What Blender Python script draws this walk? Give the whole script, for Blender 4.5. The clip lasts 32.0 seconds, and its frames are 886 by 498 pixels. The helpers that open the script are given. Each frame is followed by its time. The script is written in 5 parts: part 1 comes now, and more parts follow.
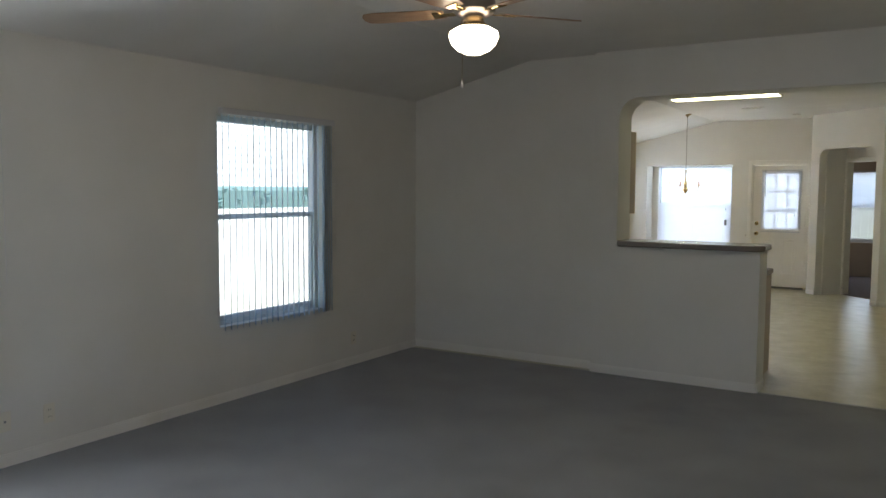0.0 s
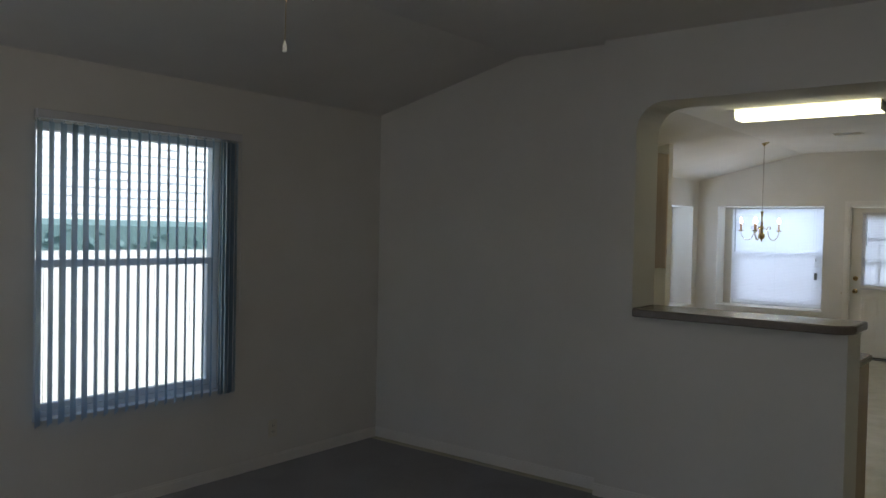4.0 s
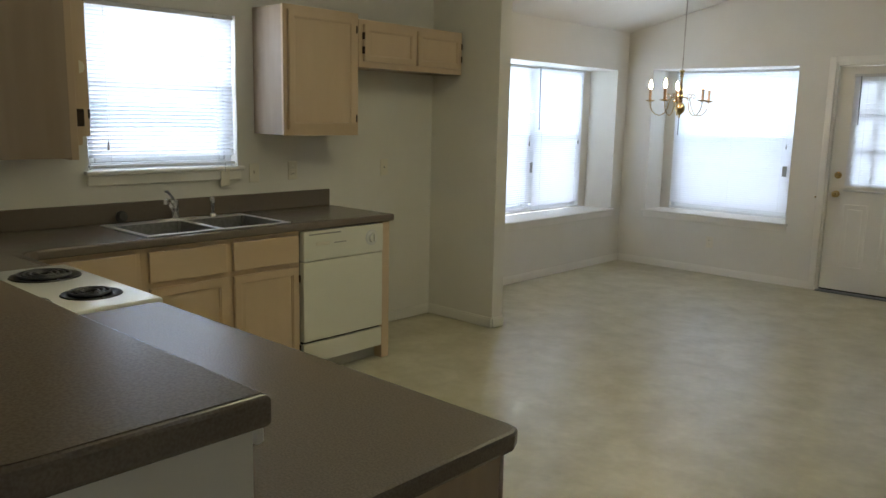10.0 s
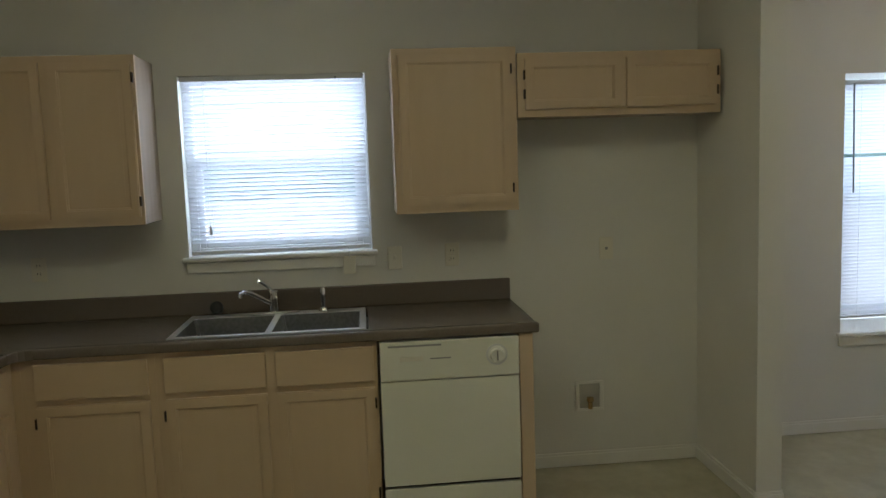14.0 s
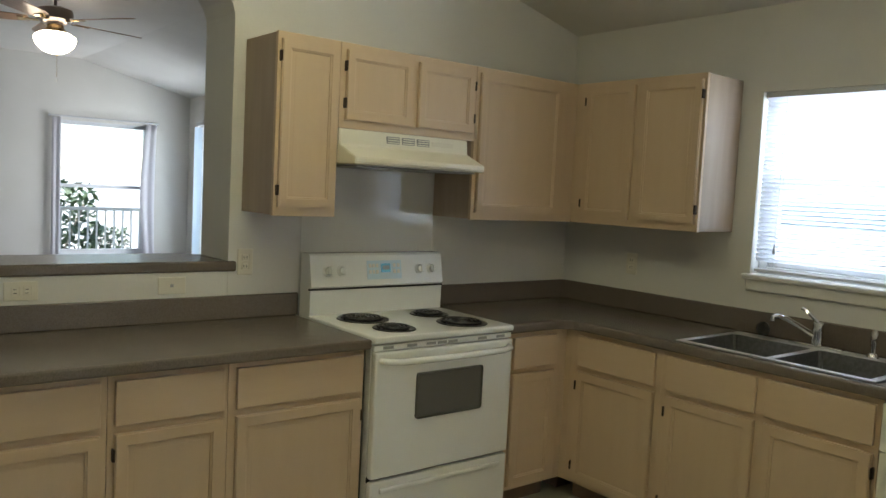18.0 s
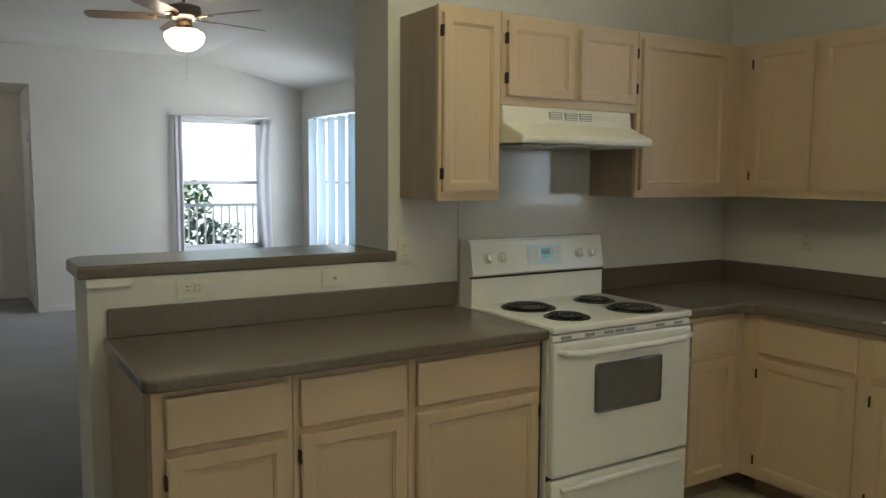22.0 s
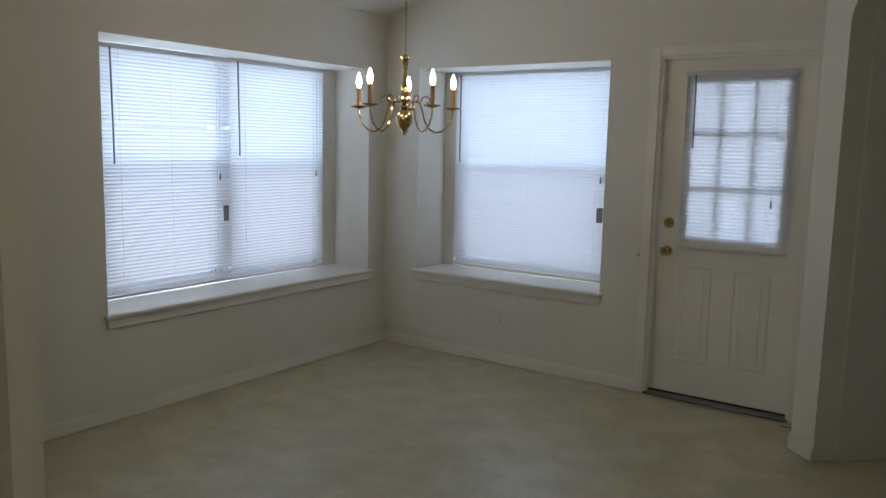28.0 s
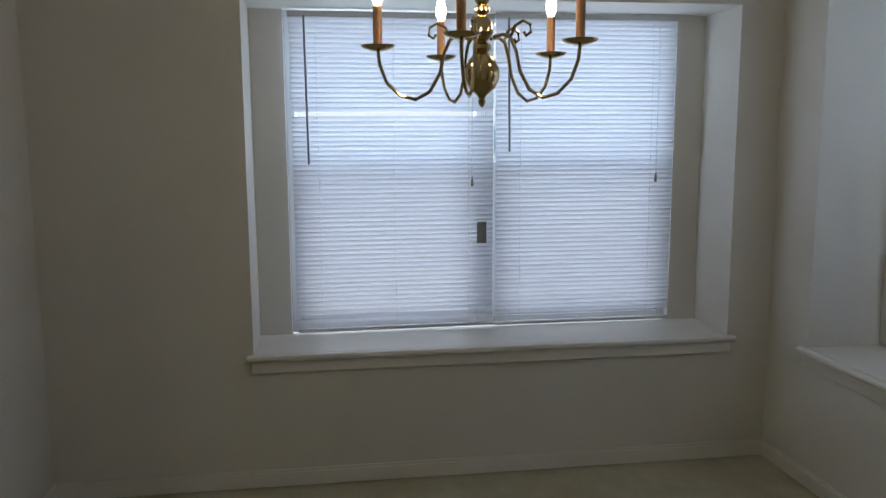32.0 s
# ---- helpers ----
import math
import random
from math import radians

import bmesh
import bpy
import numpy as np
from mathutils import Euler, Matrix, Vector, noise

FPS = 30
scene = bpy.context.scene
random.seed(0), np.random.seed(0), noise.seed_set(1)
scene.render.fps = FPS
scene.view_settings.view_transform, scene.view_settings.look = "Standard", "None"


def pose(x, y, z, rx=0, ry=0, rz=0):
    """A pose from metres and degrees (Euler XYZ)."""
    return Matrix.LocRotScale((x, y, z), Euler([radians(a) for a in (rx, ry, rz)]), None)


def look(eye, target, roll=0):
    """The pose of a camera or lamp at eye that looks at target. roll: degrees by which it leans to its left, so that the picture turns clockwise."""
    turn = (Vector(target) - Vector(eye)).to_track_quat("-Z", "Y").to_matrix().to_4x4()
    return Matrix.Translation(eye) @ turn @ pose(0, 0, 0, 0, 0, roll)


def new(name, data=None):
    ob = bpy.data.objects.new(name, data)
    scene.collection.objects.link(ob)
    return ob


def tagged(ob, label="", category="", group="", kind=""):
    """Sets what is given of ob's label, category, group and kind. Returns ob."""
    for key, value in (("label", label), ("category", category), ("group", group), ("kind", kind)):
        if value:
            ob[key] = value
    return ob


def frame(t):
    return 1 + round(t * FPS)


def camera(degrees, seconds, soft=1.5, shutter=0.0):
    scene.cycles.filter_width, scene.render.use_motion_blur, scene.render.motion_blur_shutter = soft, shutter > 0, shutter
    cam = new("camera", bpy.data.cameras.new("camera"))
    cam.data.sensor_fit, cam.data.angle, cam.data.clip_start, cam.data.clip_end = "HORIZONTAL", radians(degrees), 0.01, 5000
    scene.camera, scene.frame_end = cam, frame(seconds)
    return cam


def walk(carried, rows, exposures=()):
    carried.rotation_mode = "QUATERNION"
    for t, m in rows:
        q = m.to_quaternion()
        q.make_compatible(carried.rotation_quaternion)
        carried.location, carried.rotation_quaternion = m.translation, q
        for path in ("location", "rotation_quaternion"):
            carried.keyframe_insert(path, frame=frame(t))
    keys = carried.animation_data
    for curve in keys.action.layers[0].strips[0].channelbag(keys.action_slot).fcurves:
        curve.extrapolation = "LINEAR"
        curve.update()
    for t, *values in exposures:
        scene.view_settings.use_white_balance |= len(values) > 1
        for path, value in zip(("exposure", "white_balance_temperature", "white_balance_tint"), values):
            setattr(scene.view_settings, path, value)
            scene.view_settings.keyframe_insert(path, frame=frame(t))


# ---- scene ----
cam = camera(59.0, 32.0)
PATH = [
    (0, (4.441, -6.806, 1.593), (3.384, -5.115, 1.443), 0.3),
    (0.5, (4.360, -6.635, 1.576), (3.259, -4.973, 1.409), 0.2),
    (1, (4.283, -6.398, 1.561), (3.110, -4.787, 1.386), 0.2),
    (1.5, (4.224, -6.123, 1.552), (2.956, -4.585, 1.388), 0.0),
    (2, (4.177, -5.857, 1.540), (2.824, -4.392, 1.394), -0.0),
    (2.5, (4.146, -5.561, 1.543), (2.772, -4.113, 1.415), 0.2),
    (3, (4.160, -5.245, 1.569), (2.820, -3.765, 1.463), 0.6),
    (3.5, (4.189, -4.929, 1.597), (2.889, -3.411, 1.516), 1.1),
    (4, (4.148, -4.651, 1.608), (2.904, -3.085, 1.559), 1.2),
    (4.5, (4.101, -4.428, 1.603), (2.930, -2.807, 1.576), 1.1),
    (6.5, (4.202, -3.071, 1.555), (3.248, -1.317, 1.443), 1.1),
    (7, (4.202, -2.626, 1.537), (3.278, -0.858, 1.388), 1.3),
    (7.5, (4.177, -2.222, 1.534), (3.263, -0.453, 1.348), 1.3),
    (8, (4.167, -1.863, 1.525), (3.224, -0.113, 1.304), 1.4),
    (8.5, (4.189, -1.471, 1.507), (3.172, 0.232, 1.253), 1.3),
    (9, (4.185, -1.144, 1.499), (3.070, 0.492, 1.213), 1.4),
    (9.5, (4.156, -0.839, 1.505), (2.935, 0.713, 1.189), 1.4),
    (10, (4.126, -0.538, 1.513), (2.792, 0.915, 1.180), 1.2),
    (10.5, (4.127, -0.192, 1.523), (2.667, 1.133, 1.187), 0.7),
    (11, (4.153, 0.141, 1.545), (2.567, 1.316, 1.221), -0.1),
    (11.5, (4.164, 0.422, 1.550), (2.480, 1.463, 1.265), -0.6),
    (12, (4.147, 0.734, 1.560), (2.379, 1.637, 1.322), -1.2),
    (12.5, (4.092, 1.078, 1.583), (2.244, 1.819, 1.387), -1.9),
    (13, (4.004, 1.402, 1.606), (2.097, 1.981, 1.433), -2.0),
    (13.5, (3.945, 1.715, 1.619), (1.998, 2.126, 1.425), -2.2),
    (15.5, (3.776, 3.012, 1.572), (1.883, 2.403, 1.358), 1.2),
    (16, (3.661, 3.078, 1.549), (1.856, 2.235, 1.371), 2.6),
    (16.5, (3.585, 3.171, 1.539), (1.900, 2.105, 1.382), 3.3),
    (17, (3.519, 3.244, 1.525), (1.968, 1.991, 1.379), 3.5),
    (17.5, (3.505, 3.266, 1.521), (2.093, 1.858, 1.372), 3.1),
    (18, (3.543, 3.245, 1.529), (2.297, 1.688, 1.377), 2.9),
    (18.5, (3.629, 3.239, 1.540), (2.561, 1.555, 1.391), 2.5),
    (19, (3.672, 3.169, 1.548), (2.747, 1.402, 1.401), 2.4),
    (19.5, (3.702, 3.148, 1.558), (2.863, 1.338, 1.413), 2.2),
    (20, (3.707, 3.125, 1.551), (2.889, 1.305, 1.411), 2.3),
    (20.5, (3.709, 3.088, 1.540), (2.874, 1.276, 1.401), 2.3),
    (21, (3.721, 3.030, 1.533), (2.836, 1.243, 1.382), 2.0),
    (21.5, (3.721, 2.964, 1.518), (2.764, 1.216, 1.348), 1.4),
    (22, (3.689, 2.888, 1.496), (2.630, 1.203, 1.302), 0.4),
    (22.5, (3.713, 2.786, 1.483), (2.451, 1.251, 1.261), -0.2),
    (23, (3.740, 2.663, 1.483), (2.225, 1.382, 1.234), -0.2),
    (23.5, (3.833, 2.518, 1.492), (2.052, 1.648, 1.225), 0.5),
    (24, (4.017, 2.370, 1.506), (2.063, 2.050, 1.225), 1.3),
    (24.5, (4.200, 2.241, 1.509), (2.237, 2.500, 1.226), 1.9),
    (25, (4.196, 2.211, 1.505), (2.346, 2.912, 1.215), 1.9),
    (25.5, (4.124, 2.218, 1.494), (2.485, 3.325, 1.200), 1.7),
    (26, (4.045, 2.235, 1.466), (2.642, 3.631, 1.179), 1.7),
    (26.5, (3.986, 2.229, 1.426), (2.757, 3.783, 1.150), 1.6),
    (28.5, (3.404, 2.668, 1.527), (2.279, 4.300, 1.263), 1.3),
    (29, (3.385, 3.017, 1.531), (2.147, 4.567, 1.276), 0.6),
    (29.5, (3.364, 3.341, 1.533), (2.007, 4.789, 1.282), 0.2),
    (30, (3.309, 3.705, 1.521), (1.823, 5.016, 1.250), 0.0),
    (30.5, (3.266, 4.060, 1.505), (1.652, 5.205, 1.220), 0.3),
    (31, (3.210, 4.439, 1.495), (1.466, 5.369, 1.194), 0.2),
    (31.5, (3.104, 4.777, 1.483), (1.237, 5.428, 1.182), 0.1),
    (32, (3.026, 5.072, 1.473), (1.066, 5.354, 1.190), -0.3),
]
EXPOSURES = [(0, 1.62, 6350, 11), (2.3, 1.6, 6300, 12), (3, 1.08, 6300, 13), (4.5, 0.92, 6100, 13), (6.5, 1.95, 6400, 12), (9, 1.58, 6450, 12), (10, 1.42, 6350, 11), (12, 1.2, 6100, 10), (13, 0.95, 6000, 10), (16, 1.5, 6200, 9), (17, 1.4, 6200, 10), (18, 1.58, 6200, 10), (20, 1.7, 6200, 10), (22, 1.52, 6200, 9), (23, 1.9, 6200, 9), (24, 1.8, 6150, 9), (25, 1.35, 6000, 10), (26, 1.05, 6000, 12), (28.5, 0.6, 6200, 13), (32, 0.26, 6200, 13)]
walk(cam, [(t, look(eye, target, roll)) for t, eye, target, roll in PATH], EXPOSURES)

# ---- light ----
world = bpy.data.worlds.new("world")
scene.world = world
world.use_nodes = True
wn = world.node_tree
sky = wn.nodes.new("ShaderNodeTexSky")
sky.sky_type = "NISHITA"
sky.sun_disc = False
sky.sun_elevation = radians(58)
sky.sun_rotation = radians(97)
sky.dust_density = 0.4
wn.links.new(sky.outputs[0], wn.nodes["Background"].inputs[0])
wn.nodes["Background"].inputs[1].default_value = 0.15

sun = new("sun", bpy.data.lights.new("sun", "SUN"))
sun.data.energy, sun.data.angle, sun.data.color = 5.0, radians(0.5), (1.0, 0.95, 0.87)
sun.matrix_world = look((0, 0, 20), (-12, 1.5, 0))


# ---- materials ----
def material(name, color, rough=0.6, metal=0.0, color2=None, scale=8.0, bump=0.0, bump_scale=80.0, detail=3.0, stretch=(1, 1, 1), sheen=0.0, coat=0.0, mix_low=0.35, mix_high=0.65):
    m = bpy.data.materials.new(name)
    m.use_nodes = True
    t = m.node_tree
    b = t.nodes["Principled BSDF"]
    b.inputs["Base Color"].default_value = (*color, 1)
    b.inputs["Roughness"].default_value = rough
    b.inputs["Metallic"].default_value = metal
    b.inputs["Coat Weight"].default_value = coat
    b.inputs["Sheen Weight"].default_value = sheen
    geo = t.nodes.new("ShaderNodeTexCoord")
    mp = t.nodes.new("ShaderNodeMapping")
    mp.inputs["Scale"].default_value = stretch
    t.links.new(geo.outputs["Object"], mp.inputs[0])
    if color2:
        n = t.nodes.new("ShaderNodeTexNoise")
        n.inputs["Scale"].default_value, n.inputs["Detail"].default_value = scale, detail
        t.links.new(mp.outputs[0], n.inputs["Vector"])
        r = t.nodes.new("ShaderNodeValToRGB")
        r.color_ramp.elements[0].position, r.color_ramp.elements[1].position = mix_low, mix_high
        r.color_ramp.elements[0].color, r.color_ramp.elements[1].color = (*color, 1), (*color2, 1)
        t.links.new(n.outputs["Fac"], r.inputs[0])
        t.links.new(r.outputs[0], b.inputs["Base Color"])
    if bump:
        n2 = t.nodes.new("ShaderNodeTexNoise")
        n2.inputs["Scale"].default_value, n2.inputs["Detail"].default_value = bump_scale, 4
        t.links.new(mp.outputs[0], n2.inputs["Vector"])
        bp = t.nodes.new("ShaderNodeBump")
        bp.inputs["Strength"].default_value, bp.inputs["Distance"].default_value = bump, 0.004
        t.links.new(n2.outputs["Fac"], bp.inputs["Height"])
        t.links.new(bp.outputs[0], b.inputs["Normal"])
    return m


def glow(name, color, strength):
    m = bpy.data.materials.new(name)
    m.use_nodes = True
    b = m.node_tree.nodes["Principled BSDF"]
    b.inputs["Base Color"].default_value = (*color, 1)
    b.inputs["Emission Color"].default_value = (*color, 1)
    b.inputs["Emission Strength"].default_value = strength
    return m


def translucent(name, color, amount, rough=0.5):
    m = bpy.data.materials.new(name)
    m.use_nodes = True
    t = m.node_tree
    b = t.nodes["Principled BSDF"]
    b.inputs["Base Color"].default_value = (*color, 1)
    b.inputs["Roughness"].default_value = rough
    tr = t.nodes.new("ShaderNodeBsdfTranslucent")
    tr.inputs[0].default_value = (*color, 1)
    mix = t.nodes.new("ShaderNodeMixShader")
    mix.inputs[0].default_value = amount
    t.links.new(b.outputs[0], mix.inputs[1])
    t.links.new(tr.outputs[0], mix.inputs[2])
    t.links.new(mix.outputs[0], t.nodes["Material Output"].inputs[0])
    return m


def pane_glass(name):
    m = bpy.data.materials.new(name)
    m.use_nodes = True
    t = m.node_tree
    clear = t.nodes.new("ShaderNodeBsdfTransparent")
    clear.inputs[0].default_value = (0.93, 0.96, 0.97, 1)
    gloss = t.nodes.new("ShaderNodeBsdfGlossy")
    gloss.inputs["Roughness"].default_value = 0.02
    mix = t.nodes.new("ShaderNodeMixShader")
    mix.inputs[0].default_value = 0.05
    t.links.new(clear.outputs[0], mix.inputs[1])
    t.links.new(gloss.outputs[0], mix.inputs[2])
    t.links.new(mix.outputs[0], t.nodes["Material Output"].inputs[0])
    return m


WALL = material("wall_paint", (0.70, 0.682, 0.635), 0.75, color2=(0.73, 0.712, 0.668), scale=2.5, bump=0.12, bump_scale=55)
CEIL = material("ceiling_paint", (0.72, 0.70, 0.66), 0.9, color2=(0.76, 0.74, 0.70), scale=2.0, bump=0.25, bump_scale=45)
TRIM = material("white_trim", (0.80, 0.78, 0.74), 0.33, color2=(0.76, 0.74, 0.69), scale=4)
DOORP = material("door_paint", (0.82, 0.80, 0.76), 0.4, color2=(0.78, 0.76, 0.72), scale=3)
CARPET = material("carpet", (0.115, 0.115, 0.12), 0.95, color2=(0.165, 0.164, 0.17), scale=2.2, bump=0.9, bump_scale=240, sheen=0.4, detail=8)


def vinyl(name):
    """Glossy sheet vinyl: cloudy blotches, fine marbling, worn and shiny spots, an uneven lie."""
    m = bpy.data.materials.new(name)
    m.use_nodes = True
    t = m.node_tree
    b = t.nodes["Principled BSDF"]
    co = t.nodes.new("ShaderNodeTexCoord")

    def noise(scale, detail, twist=0.0):
        n = t.nodes.new("ShaderNodeTexNoise")
        n.inputs["Scale"].default_value, n.inputs["Detail"].default_value, n.inputs["Distortion"].default_value = scale, detail, twist
        t.links.new(co.outputs["Object"], n.inputs["Vector"])
        return n

    def ramp(src, lo, hi, c0, c1):
        r = t.nodes.new("ShaderNodeValToRGB")
        r.color_ramp.elements[0].position, r.color_ramp.elements[1].position = lo, hi
        r.color_ramp.elements[0].color, r.color_ramp.elements[1].color = (*c0, 1), (*c1, 1)
        t.links.new(src.outputs["Fac"], r.inputs[0])
        return r

    big = ramp(noise(4.5, 4, 0.3), 0.32, 0.68, (0.425, 0.392, 0.268), (0.545, 0.510, 0.385))
    fine = ramp(noise(20, 3, 0.2), 0.28, 0.72, (0.94, 0.935, 0.92), (1.05, 1.05, 1.05))
    mul = t.nodes.new("ShaderNodeMix")
    mul.data_type, mul.blend_type = "RGBA", "MULTIPLY"
    mul.inputs[0].default_value = 1.0
    t.links.new(big.outputs[0], mul.inputs[6])
    t.links.new(fine.outputs[0], mul.inputs[7])
    t.links.new(mul.outputs[2], b.inputs["Base Color"])
    gl = ramp(noise(7, 3, 0.2), 0.25, 0.75, (0.275, 0.275, 0.275), (0.40, 0.40, 0.40))
    b.inputs["Specular IOR Level"].default_value = 0.85
    t.links.new(gl.outputs[0], b.inputs["Roughness"])
    low = t.nodes.new("ShaderNodeBump")
    low.inputs["Strength"].default_value, low.inputs["Distance"].default_value = 0.55, 0.006
    t.links.new(noise(6.5, 2, 0.4).outputs["Fac"], low.inputs["Height"])
    fin = t.nodes.new("ShaderNodeBump")
    fin.inputs["Strength"].default_value, fin.inputs["Distance"].default_value = 0.03, 0.003
    t.links.new(noise(38, 3).outputs["Fac"], fin.inputs["Height"])
    t.links.new(low.outputs[0], fin.inputs["Normal"])
    t.links.new(fin.outputs[0], b.inputs["Normal"])
    return m


VINYL = vinyl("vinyl_floor")
WOOD = material("pickled_oak", (0.56, 0.42, 0.28), 0.42, color2=(0.592, 0.452, 0.307), scale=3.0, bump=0.04, bump_scale=50, stretch=(6, 6, 0.8), detail=7, mix_low=0.25, mix_high=0.75)
WOODH = material("pickled_oak_rail", (0.56, 0.42, 0.28), 0.42, color2=(0.592, 0.452, 0.307), scale=3.0, bump=0.04, bump_scale=50, stretch=(0.8, 6, 6), detail=7, mix_low=0.25, mix_high=0.75)
# oak darkened for the cabinet sides: their shade is in the colour
SIDE = material("cabinet_side_shaded", (0.36, 0.275, 0.20), 0.4, color2=(0.40, 0.31, 0.23), scale=4.0, stretch=(5, 5, 0.6))
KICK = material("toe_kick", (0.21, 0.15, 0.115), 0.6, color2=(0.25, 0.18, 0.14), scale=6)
LAM = material("laminate", (0.138, 0.113, 0.094), 0.27, color2=(0.178, 0.148, 0.124), scale=220, detail=2, bump=0.03, bump_scale=300)
ENAMEL = material("white_enamel", (0.80, 0.80, 0.76), 0.22, color2=(0.82, 0.82, 0.78), scale=3, coat=0.3)
BISQUE = material("bisque_plastic", (0.71, 0.705, 0.62), 0.35, color2=(0.74, 0.735, 0.65), scale=3)
HOODW = material("almond_enamel", (0.76, 0.73, 0.62), 0.3, color2=(0.79, 0.76, 0.66), scale=3)
GREYP = material("grey_plastic", (0.30, 0.30, 0.29), 0.4)
OVENG = material("oven_glass", (0.13, 0.13, 0.12), 0.09)
BLACK = material("black_coil", (0.012, 0.012, 0.012), 0.4)
DARK = material("dark_gap", (0.02, 0.02, 0.02), 0.7)
BRONZE = material("bronze_hinge", (0.05, 0.035, 0.025), 0.4, 0.7)
CHROME = material("chrome", (0.75, 0.75, 0.76), 0.12, 1.0)
# one sink steel in two tones: bowl darkened for shade, rim brightened as lit
STEEL = material("stainless", (0.20, 0.20, 0.20), 0.36, 1.0, color2=(0.26, 0.26, 0.26), scale=60)
RIMS = material("stainless_lit", (0.72, 0.72, 0.73), 0.34, 0.75, color2=(0.64, 0.64, 0.65), scale=40)
WANDM = material("dark_wand", (0.16, 0.17, 0.18), 0.35)
BRASS = material("polished_brass", (0.64, 0.50, 0.27), 0.12, 1.0, color2=(0.56, 0.42, 0.20), scale=20)
CHAINM = material("aged_brass_chain", (0.22, 0.17, 0.11), 0.35, 0.8)
PEWTER = material("fan_pewter", (0.22, 0.19, 0.17), 0.3, 0.9)
BLADE = material("fan_blade", (0.24, 0.15, 0.09), 0.35, color2=(0.32, 0.21, 0.13), scale=6, stretch=(1, 8, 8))
CANDLE = material("candle_sleeve", (0.55, 0.30, 0.15), 0.5)
PLATE = material("outlet_plate", (0.74, 0.70, 0.60), 0.4)
TAG = material("warning_tag", (0.28, 0.28, 0.26), 0.6)
SLAT = translucent("vinyl_slat", (0.82, 0.83, 0.86), 0.5)
VANE = translucent("vertical_vane", (0.52, 0.62, 0.70), 0.25)
CURTAIN = translucent("sheer_curtain", (0.72, 0.71, 0.74), 0.45)
RAIL = material("blind_rail", (0.62, 0.62, 0.63), 0.4)
VFRAME = material("vinyl_window_frame", (0.72, 0.74, 0.76), 0.4)
GLASS = pane_glass("window_glass")
GLOBE = glow("lamp_globe", (1.0, 0.83, 0.62), 4.0)
TUBE = glow("fluorescent_lens", (1.0, 0.94, 0.58), 2.7)
BULB = glow("flame_bulb", (1.0, 0.80, 0.52), 60.0)
DISPLAY = glow("clock_display", (0.10, 0.26, 0.32), 0.25)
BEDC = material("bedroom_carpet", (0.16, 0.12, 0.10), 0.95, color2=(0.20, 0.155, 0.13), scale=30, bump=0.6, bump_scale=200)
HEDGE = translucent("hedge_leaf", (0.20, 0.30, 0.29), 0.45)
FARTREE = material("far_foliage", (0.10, 0.15, 0.15), 0.9, color2=(0.15, 0.20, 0.20), scale=0.5)
KPLATE = material("kick_plate_grey", (0.42, 0.42, 0.40), 0.45, color2=(0.46, 0.46, 0.44), scale=8)
GRASS = material("grass", (0.07, 0.10, 0.03), 0.9, color2=(0.12, 0.13, 0.05), scale=3, bump=0.6, bump_scale=60)
SIDING = material("pale_siding", (0.74, 0.73, 0.70), 0.7, color2=(0.70, 0.69, 0.66), scale=2)
ROOFM = material("roof_shingles", (0.16, 0.14, 0.13), 0.9, color2=(0.22, 0.19, 0.17), scale=12)
CONC = material("concrete", (0.45, 0.43, 0.40), 0.9, color2=(0.52, 0.50, 0.46), scale=3, bump=0.3)
IRON = material("painted_railing", (0.25, 0.27, 0.27), 0.5)
LEAF = material("leaf", (0.04, 0.08, 0.035), 0.6, color2=(0.09, 0.13, 0.05), scale=9)
FENCEM = material("fence_wood", (0.36, 0.30, 0.24), 0.8, color2=(0.44, 0.37, 0.30), scale=5, stretch=(8, 8, 0.5))


# ---- mesh helpers ----
def box(bm, x0, x1, y0, y1, z0, z1, bevel=0.0, seg=1):
    made = bmesh.ops.create_cube(bm, size=1.0)["verts"]
    for v in made:
        v.co = ((x0 + x1) / 2 + v.co.x * (x1 - x0), (y0 + y1) / 2 + v.co.y * (y1 - y0), (z0 + z1) / 2 + v.co.z * (z1 - z0))
    if bevel:
        edges = list({e for v in made for e in v.link_edges})
        bmesh.ops.bevel(bm, geom=edges, offset=bevel, segments=seg, affect="EDGES", profile=0.5)
    return bm


def lathe(bm, profile, cx=0, cy=0, seg=20):
    """A turned shape from (radius, height) pairs."""
    rings = []
    for r, z in profile:
        if r < 1e-5:
            rings.append([bm.verts.new((cx, cy, z))])
        else:
            rings.append([bm.verts.new((cx + r * math.cos(2 * math.pi * i / seg), cy + r * math.sin(2 * math.pi * i / seg), z)) for i in range(seg)])
    for a, b in zip(rings, rings[1:]):
        for i in range(seg):
            j = (i + 1) % seg
            if len(a) == 1 and len(b) > 1:
                bm.faces.new((a[0], b[i], b[j]))
            elif len(b) == 1 and len(a) > 1:
                bm.faces.new((a[i], b[0], a[j]))
            elif len(a) > 1:
                bm.faces.new((a[i], b[i], b[j], a[j]))
    for ring in (rings[0], rings[-1]):
        if len(ring) > 1:
            bm.faces.new(ring)
    bmesh.ops.recalc_face_normals(bm, faces=bm.faces)
    return bm


